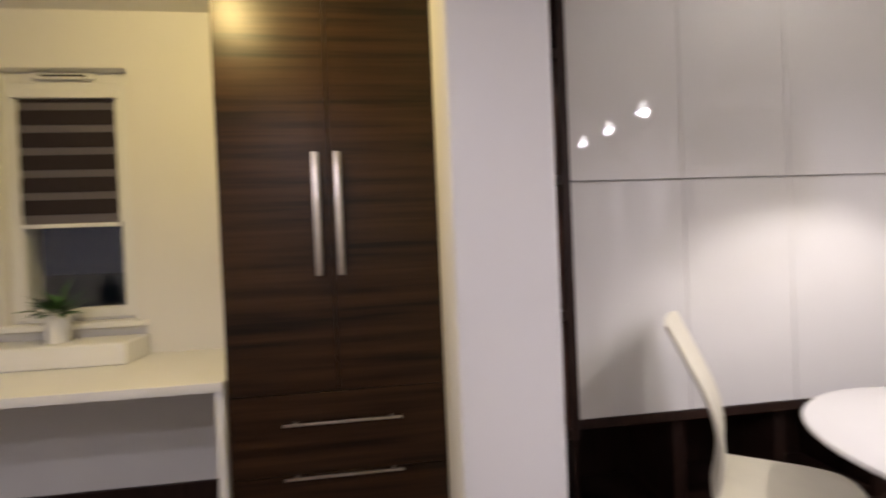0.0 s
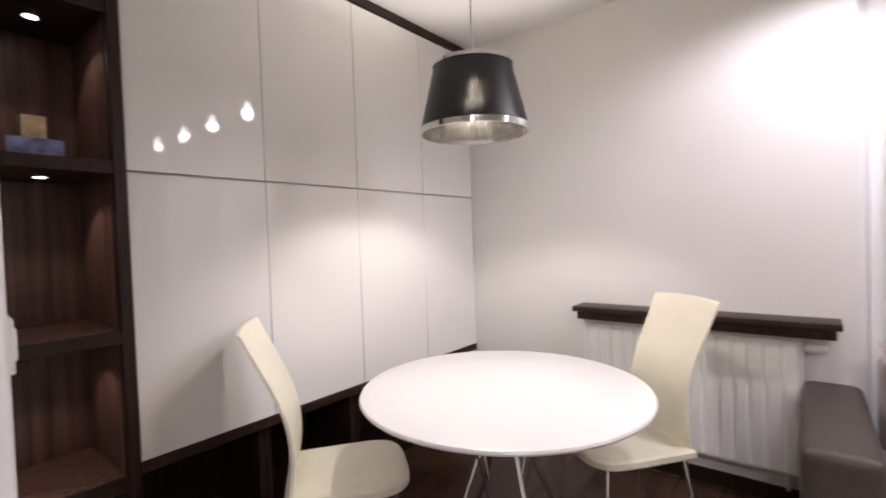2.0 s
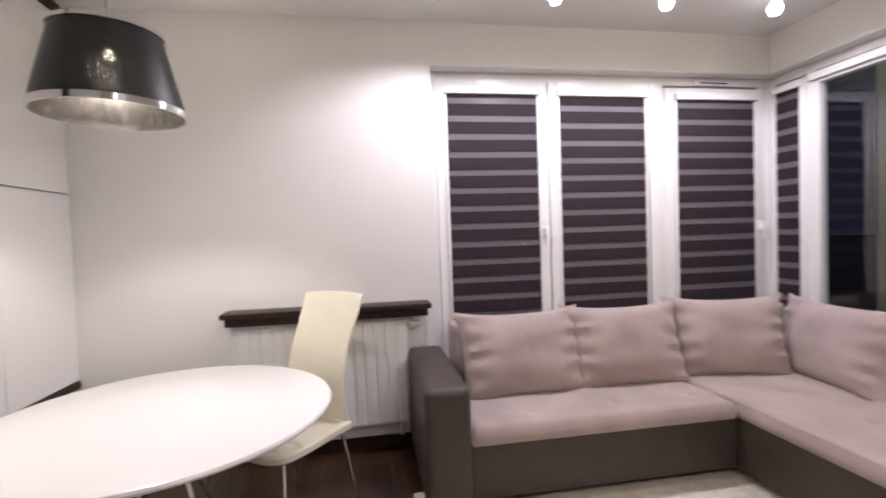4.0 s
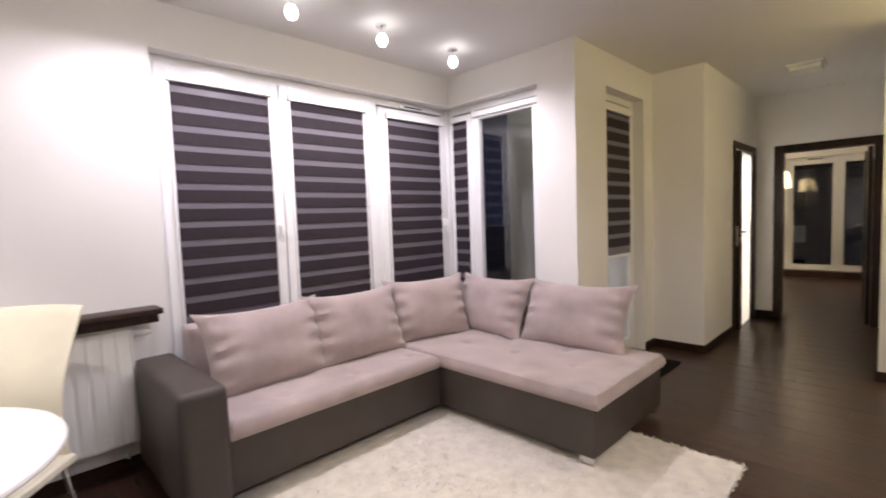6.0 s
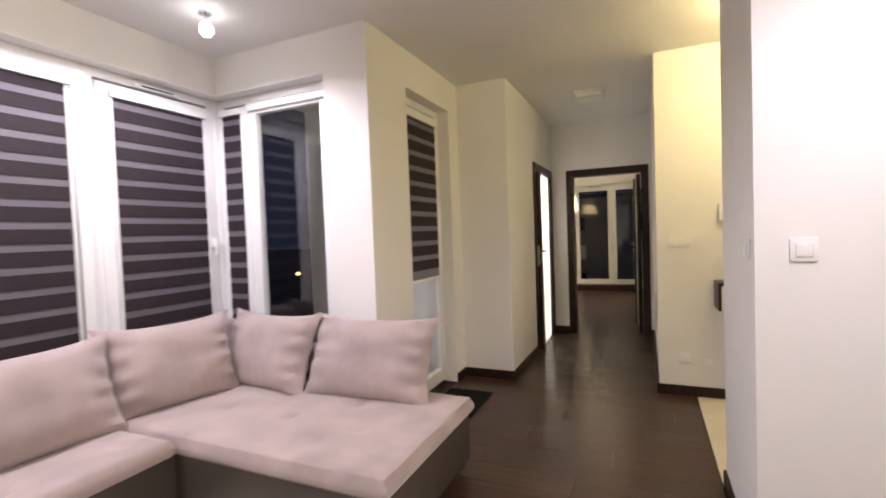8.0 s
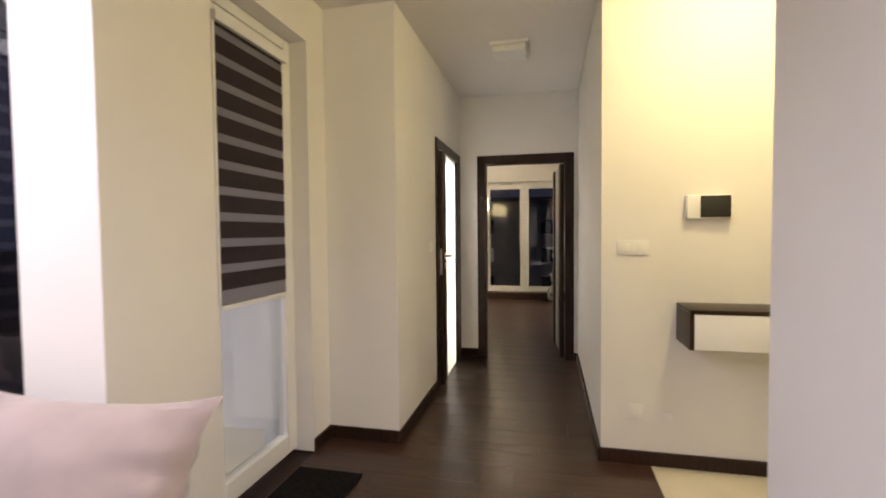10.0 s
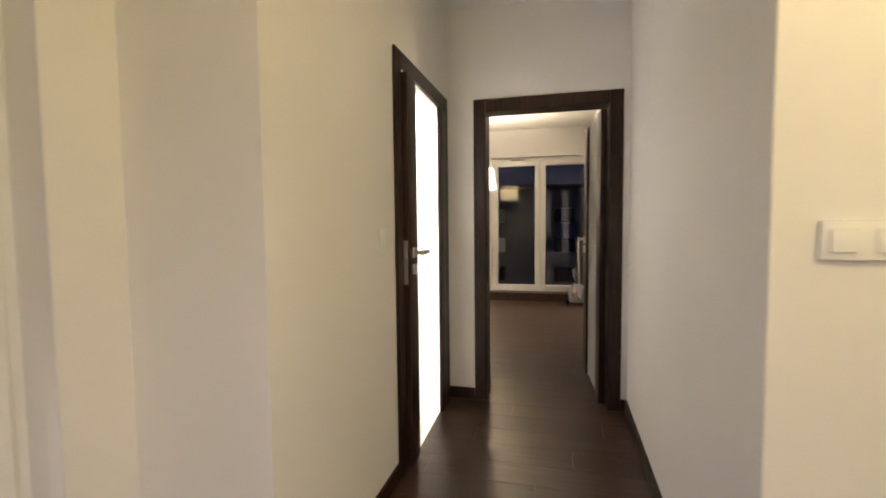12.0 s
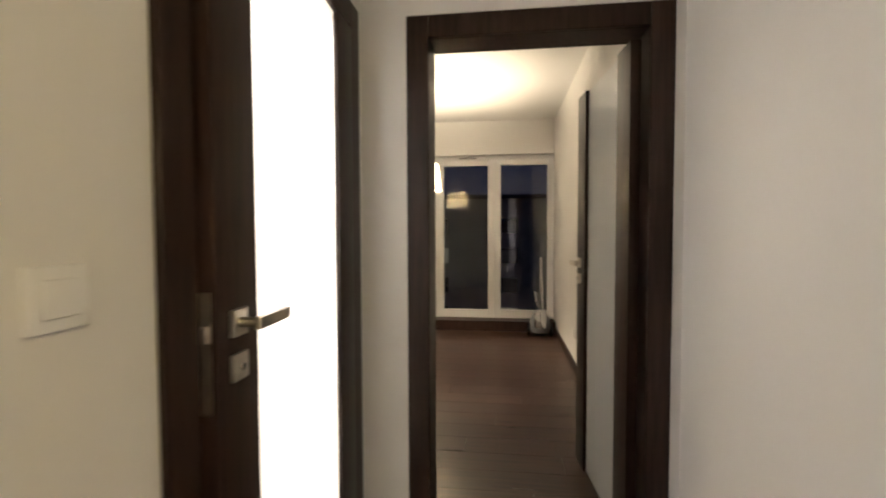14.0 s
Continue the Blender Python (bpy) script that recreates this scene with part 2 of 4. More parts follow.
structure("wall_east", [(EX, EX + 0.35, 1.10, 3.9, 0, H), (EX, EX + 0.35, -1.40, 1.10, 2.44, H), (EX, EX + 0.35, -1.40, 1.10, 0, 0.07)],
          PAINT, WALLS + " with a tall corner window")
structure("wall_bay", [(3.62, 3.96, -1.74, -1.40, 0, H), (3.96, EX + 0.35, -1.74, -1.40, 2.44, H), (3.96, EX + 0.35, -1.74, -1.40, 0, 0.07)],
          PAINT, WALLS + " with a tall corner window")
structure("wall_balcony", [(3.62, 3.96, -1.92, -1.74, 0, H), (3.62, 3.96, -2.92, -2.71, 0, H), (3.62, 3.96, -2.71, -1.92, 2.44, H)],
          PAINT, WALLS + " with a balcony door")
structure("wall_hall_east", [(3.15, 3.96, -3.2, -2.92, 0, H), (3.15, 3.29, -3.975, -3.2, 0, H), (3.15, 3.29, -5.02, -4.895, 0, H),
                             (3.15, 3.29, -4.895, -3.975, 2.06, H)], PAINT, WALLS + " with a bathroom door")
structure("wall_hall_end", [(1.95, 2.045, -5.16, -5.02, 0, H), (2.91, 3.29, -5.16, -5.02, 0, H), (2.045, 2.91, -5.16, -5.02, 2.06, H)],
          PAINT, WALLS + " with a bedroom door")
structure("wall_hall_west", [(1.80, 1.95, -5.16, -2.95, 0, H), (-1.5, 1.80, -3.10, -2.95, 0, H)], PAINT, WALLS + " beside the entrance")
structure("wall_pillar", [(-1.5, 1.668, -1.60, -0.86, 0, H)], PAINT, WALLS + " ending in a square corner")
structure("wall_west", [(-1.7, -1.5, -3.1, 4.2, 0, H)], PAINT, WALLS)
bm = bmesh.new()
plan = [(2.172, 3.9), (2.172, 3.2), (2.072, 2.155), (2.076, 2.143), (2.088, 2.138), (2.272, 2.128), (2.284, 2.133), (2.290, 2.145), (2.352, 3.2), (2.352, 3.9)]
low, top = [[bm.verts.new((x, y, z)) for x, y in plan] for z in (0, H)]
bm.faces.new(low[::-1])
bm.faces.new(top)
for k in range(len(plan)):
    q = (k + 1) % len(plan)
    bm.faces.new((low[k], low[q], top[q], top[k]))
tagged(new("wall_partition", finish("wall_partition", bm, PAINT)), WALLS + " between kitchen and dining corner", "wall", "", "structure")
structure("wall_bathroom", [(5.2, 5.4, -5.16, -2.92, 0, H), (3.29, 5.2, -5.16, -5.03, 0, H), (3.96, 5.2, -3.1, -2.92, 0, H)], PAINT, "white bathroom wall")
structure("wall_bedroom", [(1.75, 1.93, -9.35, -5.16, 0, H), (5.2, 5.4, -9.35, -5.16, 0, H), (1.75, 1.90, -9.6, -9.35, 0, H), (3.48, 5.4, -9.6, -9.35, 0, H),
                           (1.90, 3.48, -9.6, -9.35, 2.28, H), (1.90, 3.48, -9.6, -9.35, 0, 0.12)], PAINT, "white bedroom wall with balcony windows")
structure("bedroom_step", [(1.93, 3.95, -9.35, -9.12, 0, 0.13)], WENGE, "low dark wooden step under the bedroom window", "step")

SKIRT = [(4.94, EX, 1.14, 3.2, 0, 0.08), (3.605, 3.62, -1.92, -1.40, 0, 0.08), (3.605, 3.62, -2.92, -2.71, 0, 0.08), (3.15, 3.605, -2.92, -2.905, 0, 0.08),
         (3.135, 3.15, -3.92, -2.905, 0, 0.08), (2.965, 3.15, -5.02, -5.005, 0, 0.08), (1.966, 1.989, -5.02, -5.005, 0, 0.08), (1.95, 1.965, -5.02, -2.935, 0, 0.08),
         (-1.4, 1.965, -2.95, -2.935, 0, 0.08), (1.668, 1.683, -1.60, -0.845, 0, 0.08), (-1.4, 1.668, -0.86, -0.845, 0, 0.08), (1.93, 1.945, -9.1, -5.18, 0, 0.08),
         (-1.4, 1.26, 3.88, 3.9, 0, 0.16)]
for s in SKIRT:
    bm = rbox(*s, 0.003, 1)
    tagged(new("baseboard", finish("baseboard", bm, WENGE)), "dark brown wooden baseboard", "baseboard", "", "structure")


# windows: frame, sashes with panes, set in their openings
def sash(win, axis, at, a0, a1, z0, z1, w=0.07, d=0.06, handle=None, glass=True):
    """A sash in the plane axis = at, between a0 and a1, with its pane and handle."""
    def b(bm, u0, u1, v0, v1, n0, n1):
        box(bm, *((n0, n1, u0, u1) if axis == "x" else (u0, u1, n0, n1)), v0, v1)
    bm = bmesh.new()
    for u0, u1, v0, v1 in ((a0, a0 + w, z0, z1), (a1 - w, a1, z0, z1), (a0 + w, a1 - w, z0, z0 + w), (a0 + w, a1 - w, z1 - w, z1)):
        b(bm, u0, u1, v0, v1, at, at + d)
    s = part("sash", bevel(bm, 0.004, 1), UPVC, win)
    bm = bmesh.new()
    b(bm, a0 + w, a1 - w, z0 + w, z1 - w, at + d * 0.45, at + d * 0.55)
    p = part("pane", bm, GLASS, s)
    p.visible_shadow = False
    if handle is not None:
        n0, n1 = (at - 0.03, at) if d > 0 else (at, at + 0.03)
        bm = bmesh.new()
        b(bm, handle - 0.014, handle + 0.014, 1.31, 1.38, n0, n1)
        b(bm, handle - 0.009, handle + 0.009, 1.25, 1.37, n0 - (0.02 if d > 0 else -0.03), n0 + (0.0 if d > 0 else 0.05))
        part("handle", bevel(bm, 0.003, 2), WHITE, s, "white plastic window handle")


def window(name, axis, at, a0, a1, z0, z1, posts, label, d=0.07, w=0.06):
    win = tagged(new(name), label, "window", "", "structure")
    win.location = (at, (a0 + a1) / 2, z0) if axis == "x" else ((a0 + a1) / 2, at, z0)
    bm = bmesh.new()

    def b(u0, u1, v0, v1):
        lo, hi = sorted((at, at + d))
        box(bm, *((lo, hi, u0, u1) if axis == "x" else (u0, u1, lo, hi)), v0, v1)
    b(a0, a0 + w, z0, z1)
    b(a1 - w, a1, z0, z1)
    edges = [a0 + w] + [e for p in posts for e in (p - w / 2, p + w / 2)] + [a1 - w]
    for p in posts:
        b(p - w / 2, p + w / 2, z0, z1)
    for u0, u1 in zip(edges[::2], edges[1::2]):
        b(u0, u1, z0, z0 + w)
        b(u0, u1, z1 - w, z1)
    part("window_frame", bevel(bm, 0.004, 1), UPVC, win)
    return win


def vent(win, axis, at, c, z, out):
    bm = bmesh.new()
    lo, hi = sorted((at, at + out * 0.022))
    box(bm, *((lo, hi, c - 0.15, c + 0.15) if axis == "x" else (c - 0.15, c + 0.15, lo, hi)), z, z + 0.028)
    v = part("trickle_vent", bevel(bm, 0.004, 2), UPVC, win)
    bm = bmesh.new()
    lo, hi = sorted((at + out * 0.0225, at + out * 0.026))
    box(bm, *((lo, hi, c - 0.11, c + 0.11) if axis == "x" else (c - 0.11, c + 0.11, lo, hi)), z + 0.009, z + 0.019)
    part("slot", bm, BLACK, v)


WX = 5.065
w1 = window("window_1", "x", WX, -1.46, 1.10, 0.07, 2.44, (-0.59,), "tall white plastic corner window, dark night outside")
sash(w1, "x", WX - 0.02, 0.28, 1.06, 0.11, 2.39, handle=0.315)
sash(w1, "x", WX - 0.02, -0.56, 0.27, 0.11, 2.39)
sash(w1, "x", WX - 0.02, -1.42, -0.62, 0.11, 2.36, handle=-1.385)
vent(w1, "x", WX - 0.02, -1.0, 2.375, -1)
part("corner_post", rbox(5.047, 5.135, -1.575, -1.461, 0.07, 2.44, 0.004, 1), UPVC, w1)
w2 = window("window_2", "y", -1.505, 3.96, 5.06, 0.07, 2.44, (4.74,), "tall white plastic corner window, dark night outside", d=-0.07)
sash(w2, "y", -1.485, 4.0, 4.73, 0.11, 2.36, d=-0.06)
sash(w2, "y", -1.485, 4.76, 5.03, 0.11, 2.36, d=-0.06, w=0.05)
w3 = window("window_3", "x", 3.73, -2.71, -1.92, 0.02, 2.44, (), "white plastic glazed balcony door, closed")
sash(w3, "x", 3.71, -2.665, -1.965, 0.06, 2.36, w=0.085)
w4 = window("window_4", "y", 3.97, -0.05, 0.60, 1.06, 2.41, (), "white plastic kitchen window, dark night outside")
sash(w4, "y", 3.955, -0.03, 0.575, 1.075, 2.35, w=0.058)
vent(w4, "y", 3.955, 0.27, 2.365, -1)
w5 = window("window_5", "y", -9.42, 1.90, 3.48, 0.12, 2.28, (2.70,), "white plastic bedroom balcony window, dusk outside", d=-0.07)
sash(w5, "y", -9.40, 1.935, 2.69, 0.15, 2.22, d=-0.06, w=0.075)
sash(w5, "y", -9.40, 2.71, 3.45, 0.15, 2.22, d=-0.06, w=0.075, handle=2.745)
vent(w5, "y", -9.40, 3.05, 2.225, 1)


# doors
def door_frame(name, axis, at, thick, a0, a1, label):
    """Dark jambs and architraves round an opening from a0 to a1 with clear height 2.02, in a wall at..at+thick."""
    d = tagged(new(name), label, "door", "", "structure")
    d.location = (at, (a0 + a1) / 2, 0) if axis == "x" else ((a0 + a1) / 2, at, 0)

    def b(u0, u1, v0, v1, n0, n1):
        lo, hi = sorted((n0, n1))
        return rbox(*((lo, hi, u0, u1) if axis == "x" else (u0, u1, lo, hi)), v0, v1, 0.003, 1)
    s = 1 if thick > 0 else -1
    for face in (at - s * 0.016, at + thick):
        part("architrave", b(a0 - 0.055, a0 + 0.03, 0, 2.10, face, face + s * 0.016), WENGE, d)
        part("architrave", b(a1 - 0.03, a1 + 0.055, 0, 2.10, face, face + s * 0.016), WENGE, d)
        part("architrave", b(a0 + 0.03, a1 - 0.03, 2.015, 2.10, face, face + s * 0.016), WENGE, d)
    part("jamb", b(a0, a0 + 0.03, 0, 2.05, at, at + thick), WENGE, d)
    part("jamb", b(a1 - 0.03, a1, 0, 2.05, at, at + thick), WENGE, d)
    part("jamb", b(a0 + 0.03, a1 - 0.03, 2.015, 2.05, at, at + thick), WENGE, d)
    return d


def door_leaf(width, label, glass_mat, hinge, turn):
    """A glazed leaf: hinge at the origin, leaf along -y, outer face towards -x."""
    leaf = thing("door_leaf", (0, 0, 0), label, "door")
    t, hgt, st = 0.042, 2.0, 0.15
    part("stile", rbox(0, t, -st, 0, 0.01, hgt, 0.004), WENGE, leaf)
    part("stile", rbox(0, t, -width, -width + st, 0.01, hgt, 0.004), WENGE, leaf)
    part("glass_panel", rbox(0.017, 0.025, -width + st - 0.005, -st + 0.005, 0.014, hgt - 0.004, 0.001, 1), glass_mat, leaf, "frosted white glass panel")
    y = -width + 0.065
    for face, s in ((0, -1), (t, 1)):
        lo, hi = sorted((face, face + s * 0.010))
        part("rose", rbox(lo, hi, y - 0.026, y + 0.026, 1.085, 1.137, 0.003), STEEL, leaf, "square satin steel handle rose")
        part("keyhole_plate", rbox(lo, hi, y - 0.026, y + 0.026, 1.00, 1.052, 0.003), STEEL, leaf, "square satin steel key plate")
        bm = tube([(face, y, 1.111), (face + s * 0.05, y, 1.111)], 0.010, 12)
        lo, hi = sorted((face + s * 0.042, face + s * 0.056))
        bm2 = rbox(lo, hi, y - 0.012, y + 0.12, 1.099, 1.123, 0.003)
        me = bpy.data.meshes.new("lever_bar")
        bm2.to_mesh(me)
        bm2.free()
        bm.from_mesh(me)
        bpy.data.meshes.remove(me)
        part("lever", bm, STEEL, leaf, "satin steel lever handle")
        part("key_cylinder", tube([(face + s * 0.008, y, 1.026), (face + s * 0.014, y, 1.026)], 0.008, 12), CHROME, leaf)
    part("lock_plate", rbox(0.010, 0.032, -width - 0.002, -width + 0.002, 0.955, 1.175, 0), STEEL, leaf, "satin steel lock face plate")
    part("latch", rbox(0.014, 0.028, -width - 0.012, -width, 1.085, 1.115, 0.002), STEEL, leaf)
    leaf.matrix_world = pose(*hinge, 0, 0, turn)
    return leaf


bath_frame = door_frame("door_1", "x", 3.15, 0.14, -4.895, -3.975, "dark wenge wooden door frame of the bathroom")
door_frame("door_2", "y", -5.02, -0.14, 2.045, 2.91, "dark wenge wooden door frame of the bedroom, standing open")

# strip added behind the leaf to block a slit of bathroom light
part("light_block", rbox(3.182, 3.20, -4.04, -4.0055, 0, 2.014, 0.002, 1), WENGE, bath_frame)
bath_leaf = door_leaf(0.854, "dark wenge door leaf with frosted glass, slightly ajar", FROST, (3.174, -4.862, 0), 181.8)
bed_leaf = door_leaf(0.78, "dark wenge door leaf with frosted glass, wide open", FROST, (2.082, -5.09, 0), 4.8)


# ---- window blinds ----
def blind(axis, at, out, a0, a1, top, bottom, light, label):
    """A zebra roller blind: cassette, dark strips, sheer cloth and bottom bar, on a sash at `at`;
    out is the room's side, light the height of the first whole sheer band."""
    def b(u0, u1, v0, v1, n0, n1, w=0.0):
        lo, hi = sorted((at + out * n0, at + out * n1))
        return rbox(*((lo, hi, u0, u1) if axis == "x" else (u0, u1, lo, hi)), v0, v1, w, 2)
    mid = (a0 + a1) / 2
    t = thing("roller_blind", (at, mid, bottom) if axis == "x" else (mid, at, bottom), label, "blind", "zebra blinds")
    part("cassette", b(a0 - 0.02, a1 + 0.02, top, top + 0.045, 0.0, 0.032, 0.006), UPVC, t)
    part("side_guide", b(a0 - 0.02, a0 - 0.004, bottom, top, 0.0, 0.012, 0.002), UPVC, t)
    part("side_guide", b(a1 + 0.004, a1 + 0.02, bottom, top, 0.0, 0.012, 0.002), UPVC, t)
    part("sheer_cloth", b(a0, a1, bottom, top, 0.004, 0.0055), SHEER, t, "sheer grey cloth")
    pitch, strip = 0.1203, 0.080
    z, first = light + (pitch - strip) / 2, None
    if top - (z + pitch) > 0.01:
        part("strip", b(a0, a1, z + pitch, min(z + pitch + strip, top - 0.001), 0.007, 0.0095), BLINDDARK, t, "opaque dark plum strip")
    while z > bottom - 0.01:
        if first is None:
            first = part("strip", b(a0, a1, z, z + strip, 0.007, 0.0095), BLINDDARK, t, "opaque dark plum strip")
            z_first = z
        else:
            o = new("strip", first.data)
            o.parent, o.location = t, (0, 0, z - z_first)
        z -= pitch
    part("bottom_bar", b(a0, a1, bottom - 0.022, bottom, 0.001, 0.014, 0.003), UPVC, t)


ZEBRA = "lowered zebra roller blind with dark plum and sheer strips"
blind("x", WX - 0.02, -1, 0.36, 0.98, 2.285, 0.30, 2.122, ZEBRA)
blind("x", WX - 0.02, -1, -0.45, 0.19, 2.28, 0.30, 2.078, ZEBRA)
blind("x", WX - 0.02, -1, -1.34, -0.71, 2.27, 0.30, 2.11, ZEBRA)
blind("y", -1.485, 1, 4.80, 4.98, 2.30, 0.30, 2.13, ZEBRA + ", narrow")
blind("x", 3.71, -1, -2.575, -2.045, 2.275, 0.985, 2.12, "half lowered zebra blind with dark strips on the balcony door")
blind("y", 3.955, -1, 0.035, 0.51, 2.26, 1.59, 2.10, "half lowered zebra roller blind with dark strips in the kitchen")
bm = rbox(3.99, 4.72, -1.484, -1.455, 2.31, 2.36, 0.006)
single("blind_cassette", bm, UPVC, "white cassette of a raised roller blind", "blind", at=(4.35, -1.47, 2.31))


# ---- corner sofa ----
def puffy(x0, x1, y0, y1, z0, z1, w=0.035, seg=4):
    return rbox(x0, x1, y0, y1, z0, z1, w, seg)


def tufted(x0, x1, y0, y1, z0, z1, buttons, nx, ny, r=0.05):
    """A seat cushion: a soft-edged slab with button dimples."""
    bm = bmesh.new()
    g = {}
    for i in range(nx + 1):
        for j in range(ny + 1):
            x, y = x0 + (x1 - x0) * i / nx, y0 + (y1 - y0) * j / ny
            e = min(x - x0, x1 - x, y - y0, y1 - y)
            drop = r * (1 - math.sqrt(max(0, 1 - (1 - min(e / r, 1)) ** 2)))
            z = z1 - drop + 0.006 * noise.noise((x * 5, y * 5, 2))
            for bx, by in buttons:
                d = math.hypot(x - bx, y - by)
                z -= 0.020 * math.exp(-(d / 0.035) ** 2) + 0.007 * math.exp(-(d / 0.11) ** 2)
            g[i, j] = bm.verts.new((x, y, z))
    for i in range(nx):
        for j in range(ny):
            bm.faces.new((g[i, j], g[i + 1, j], g[i + 1, j + 1], g[i, j + 1]))
    rim = [e for e in bm.edges if e.is_boundary]
    low = bmesh.ops.extrude_edge_only(bm, edges=rim)
    for v in low["geom"]:
        if isinstance(v, bmesh.types.BMVert):
            v.co.z = z0 + 0.02
    rim = [e for e in bm.edges if e.is_boundary]
    low = bmesh.ops.extrude_edge_only(bm, edges=rim)
    for v in low["geom"]:
        if isinstance(v, bmesh.types.BMVert):
            v.co.z = z0
            v.co.x += 0.012 if v.co.x < (x0 + x1) / 2 else -0.012
            v.co.y += 0.012 if v.co.y < (y0 + y1) / 2 else -0.012
    bmesh.ops.contextual_create(bm, geom=[e for e in bm.edges if e.is_boundary])
    return bm


sofa = thing("corner_sofa", (3.9, 0.0, 0.03), "L-shaped corner sofa with brown leatherette base and pinkish beige plush seat", "sofa")
part("base", rbox(4.12, 4.93, -0.35, 1.09, 0.07, 0.362, 0.012), BROWN, sofa, "brown leatherette base")
part("chaise_base", rbox(2.965, 4.93, -1.30, -0.352, 0.07, 0.362, 0.012), BROWN, sofa, "brown leatherette base")
part("armrest", puffy(4.05, 4.93, 1.092, 1.31, 0.06, 0.645, 0.045, 5), BROWN, sofa, "brown leatherette armrest")
part("seat", tufted(4.09, 4.80, -0.332, 1.088, 0.342, 0.432, [(4.28, 0.72), (4.28, 0.25), (4.28, -0.2), (4.55, 0.5), (4.55, 0.0)], 44, 84), FABRIC, sofa)
part("chaise_seat", tufted(2.935, 4.80, -1.305, -0.336, 0.342, 0.432, [(3.3, -0.72), (3.75, -0.72), (4.2, -0.72), (3.5, -1.0), (4.0, -1.0)], 96, 50), FABRIC, sofa)
part("backrest", puffy(4.76, 4.93, -1.33, 1.05, 0.33, 0.80, 0.05, 4), FABRIC, sofa)
part("chaise_backrest", puffy(3.25, 4.758, -1.335, -1.20, 0.40, 0.66, 0.045, 4), FABRIC, sofa)
for fx, fy in ((3.01, -0.40), (3.01, -1.25), (4.12, 1.22), (4.85, 1.22), (4.88, -1.28)):
    part("foot", rbox(fx - 0.03, fx + 0.05, fy - 0.03, fy + 0.03, 0.03, 0.072, 0.004), CHROME, sofa, "short metal foot")


def cushion(width, height, depth, seed):
    """A soft cushion: width along x, height along z, pinched corners, creases at the sides."""
    bm = bmesh.new()
    n, m = 30, 22
    sides = []
    for s in (-1, 1):
        g = {}
        for i in range(n + 1):
            for j in range(m + 1):
                u, v = 2 * i / n - 1, 2 * j / m - 1
                bulge = ((1 - abs(u) ** 2.6) * (1 - abs(v) ** 2.6)) ** 0.5
                ear = 1 + 0.085 * (abs(u * v) ** 4)
                x = u * width / 2 * ear * (1 - 0.055 * (1 - u * u) * 0 - 0.05 * (1 - v * v) * abs(u) ** 3)
                z = v * height / 2 * ear * (1 - 0.075 * (1 - u * u) * abs(v) ** 3)
                crease = 0.028 * math.sin(v * 15 + seed + 2 * noise.noise((u, v * 2, seed))) * abs(u) ** 5 * (1 - abs(u) ** 14) * 2
                lump = 0.018 * noise.noise((u * 1.6 + seed, v * 1.6, s))
                y = s * bulge * (depth / 2 + lump + crease)
                if s < 0 or (0 < i < n and 0 < j < m):
                    g[i, j] = bm.verts.new((x, y, z + height / 2))
                else:
                    g[i, j] = sides[0][i, j]
        sides.append(g)
        for i in range(n):
            for j in range(m):
                f = (g[i, j], g[i + 1, j], g[i + 1, j + 1], g[i, j + 1])
                bm.faces.new(f if s < 0 else f[::-1])
    return bm


PILLOW = "plump pinkish beige plush cushion leaning on the sofa back"
for k, (px, py, pz, tilt, turn, w) in enumerate(((4.50, 0.66, 0.405, -20, -88, 0.74), (4.50, 0.01, 0.405, -19, -92, 0.72), (4.50, -0.66, 0.41, -16, -104, 0.70),
                                                (4.30, -1.04, 0.40, -22, 176, 0.74), (3.53, -1.07, 0.40, -24, 183, 0.80))):
    ob = single("cushion", cushion(w, 0.50, 0.225, k * 1.7), FABRIC, PILLOW, "cushion", "cushions on the sofa")
    ob.matrix_world = pose(px, py, pz, tilt, 0, turn)

# rug: an uneven woven sheet with a tufted pile
RX0, RX1, RY0, RY1 = 2.40, 4.35, -0.90, 1.35
rug = thing("rug", (3.3, 0.1, 0), "cream shaggy wool rug lying under the sofa front", "rug")
part("backing", rbox(RX0, RX1, RY0, RY1, 0.0, 0.018, 0.004), RUG, rug)
rnd = random.Random(4)
verts, faces = [], []
for k in range(26000):
    x, y = rnd.uniform(RX0 - 0.012, RX1 + 0.01), rnd.uniform(RY0 - 0.012, RY1 + 0.01)
    if x > 4.1 and -0.4 < y or (x > 3.05 and y < -0.5 and not x < 3.1):
        if x > 4.12 or y < -0.55:
            continue
    a, l, w = rnd.uniform(0, 6.283), rnd.uniform(0.012, 0.026), 0.006
    dx, dy = math.cos(a), math.sin(a)
    zt = 0.020 + rnd.uniform(0, 0.009)
    i = len(verts)
    verts += [(x - dy * w - 3.3, y + dx * w - 0.1, 0.014), (x + dy * w - 3.3, y - dx * w - 0.1, 0.014), (x + dx * l - 3.3, y + dy * l - 0.1, zt)]
    faces.append((i, i + 1, i + 2))
me = bpy.data.meshes.new("tufting")
me.from_pydata(verts, [], faces)
me.materials.append(RUG)
pile = new("tufting", me)
pile.parent = rug
tagged(pile, "shaggy cream wool pile", kind="stuff")

# door mat by the balcony door
single("door_mat", rbox(3.225, 3.60, -2.51, -1.96, 0.0, 0.014, 0.004), MATBLACK, "black coir door mat on the laminate floor", "mat", at=(3.42, -2.3, 0))

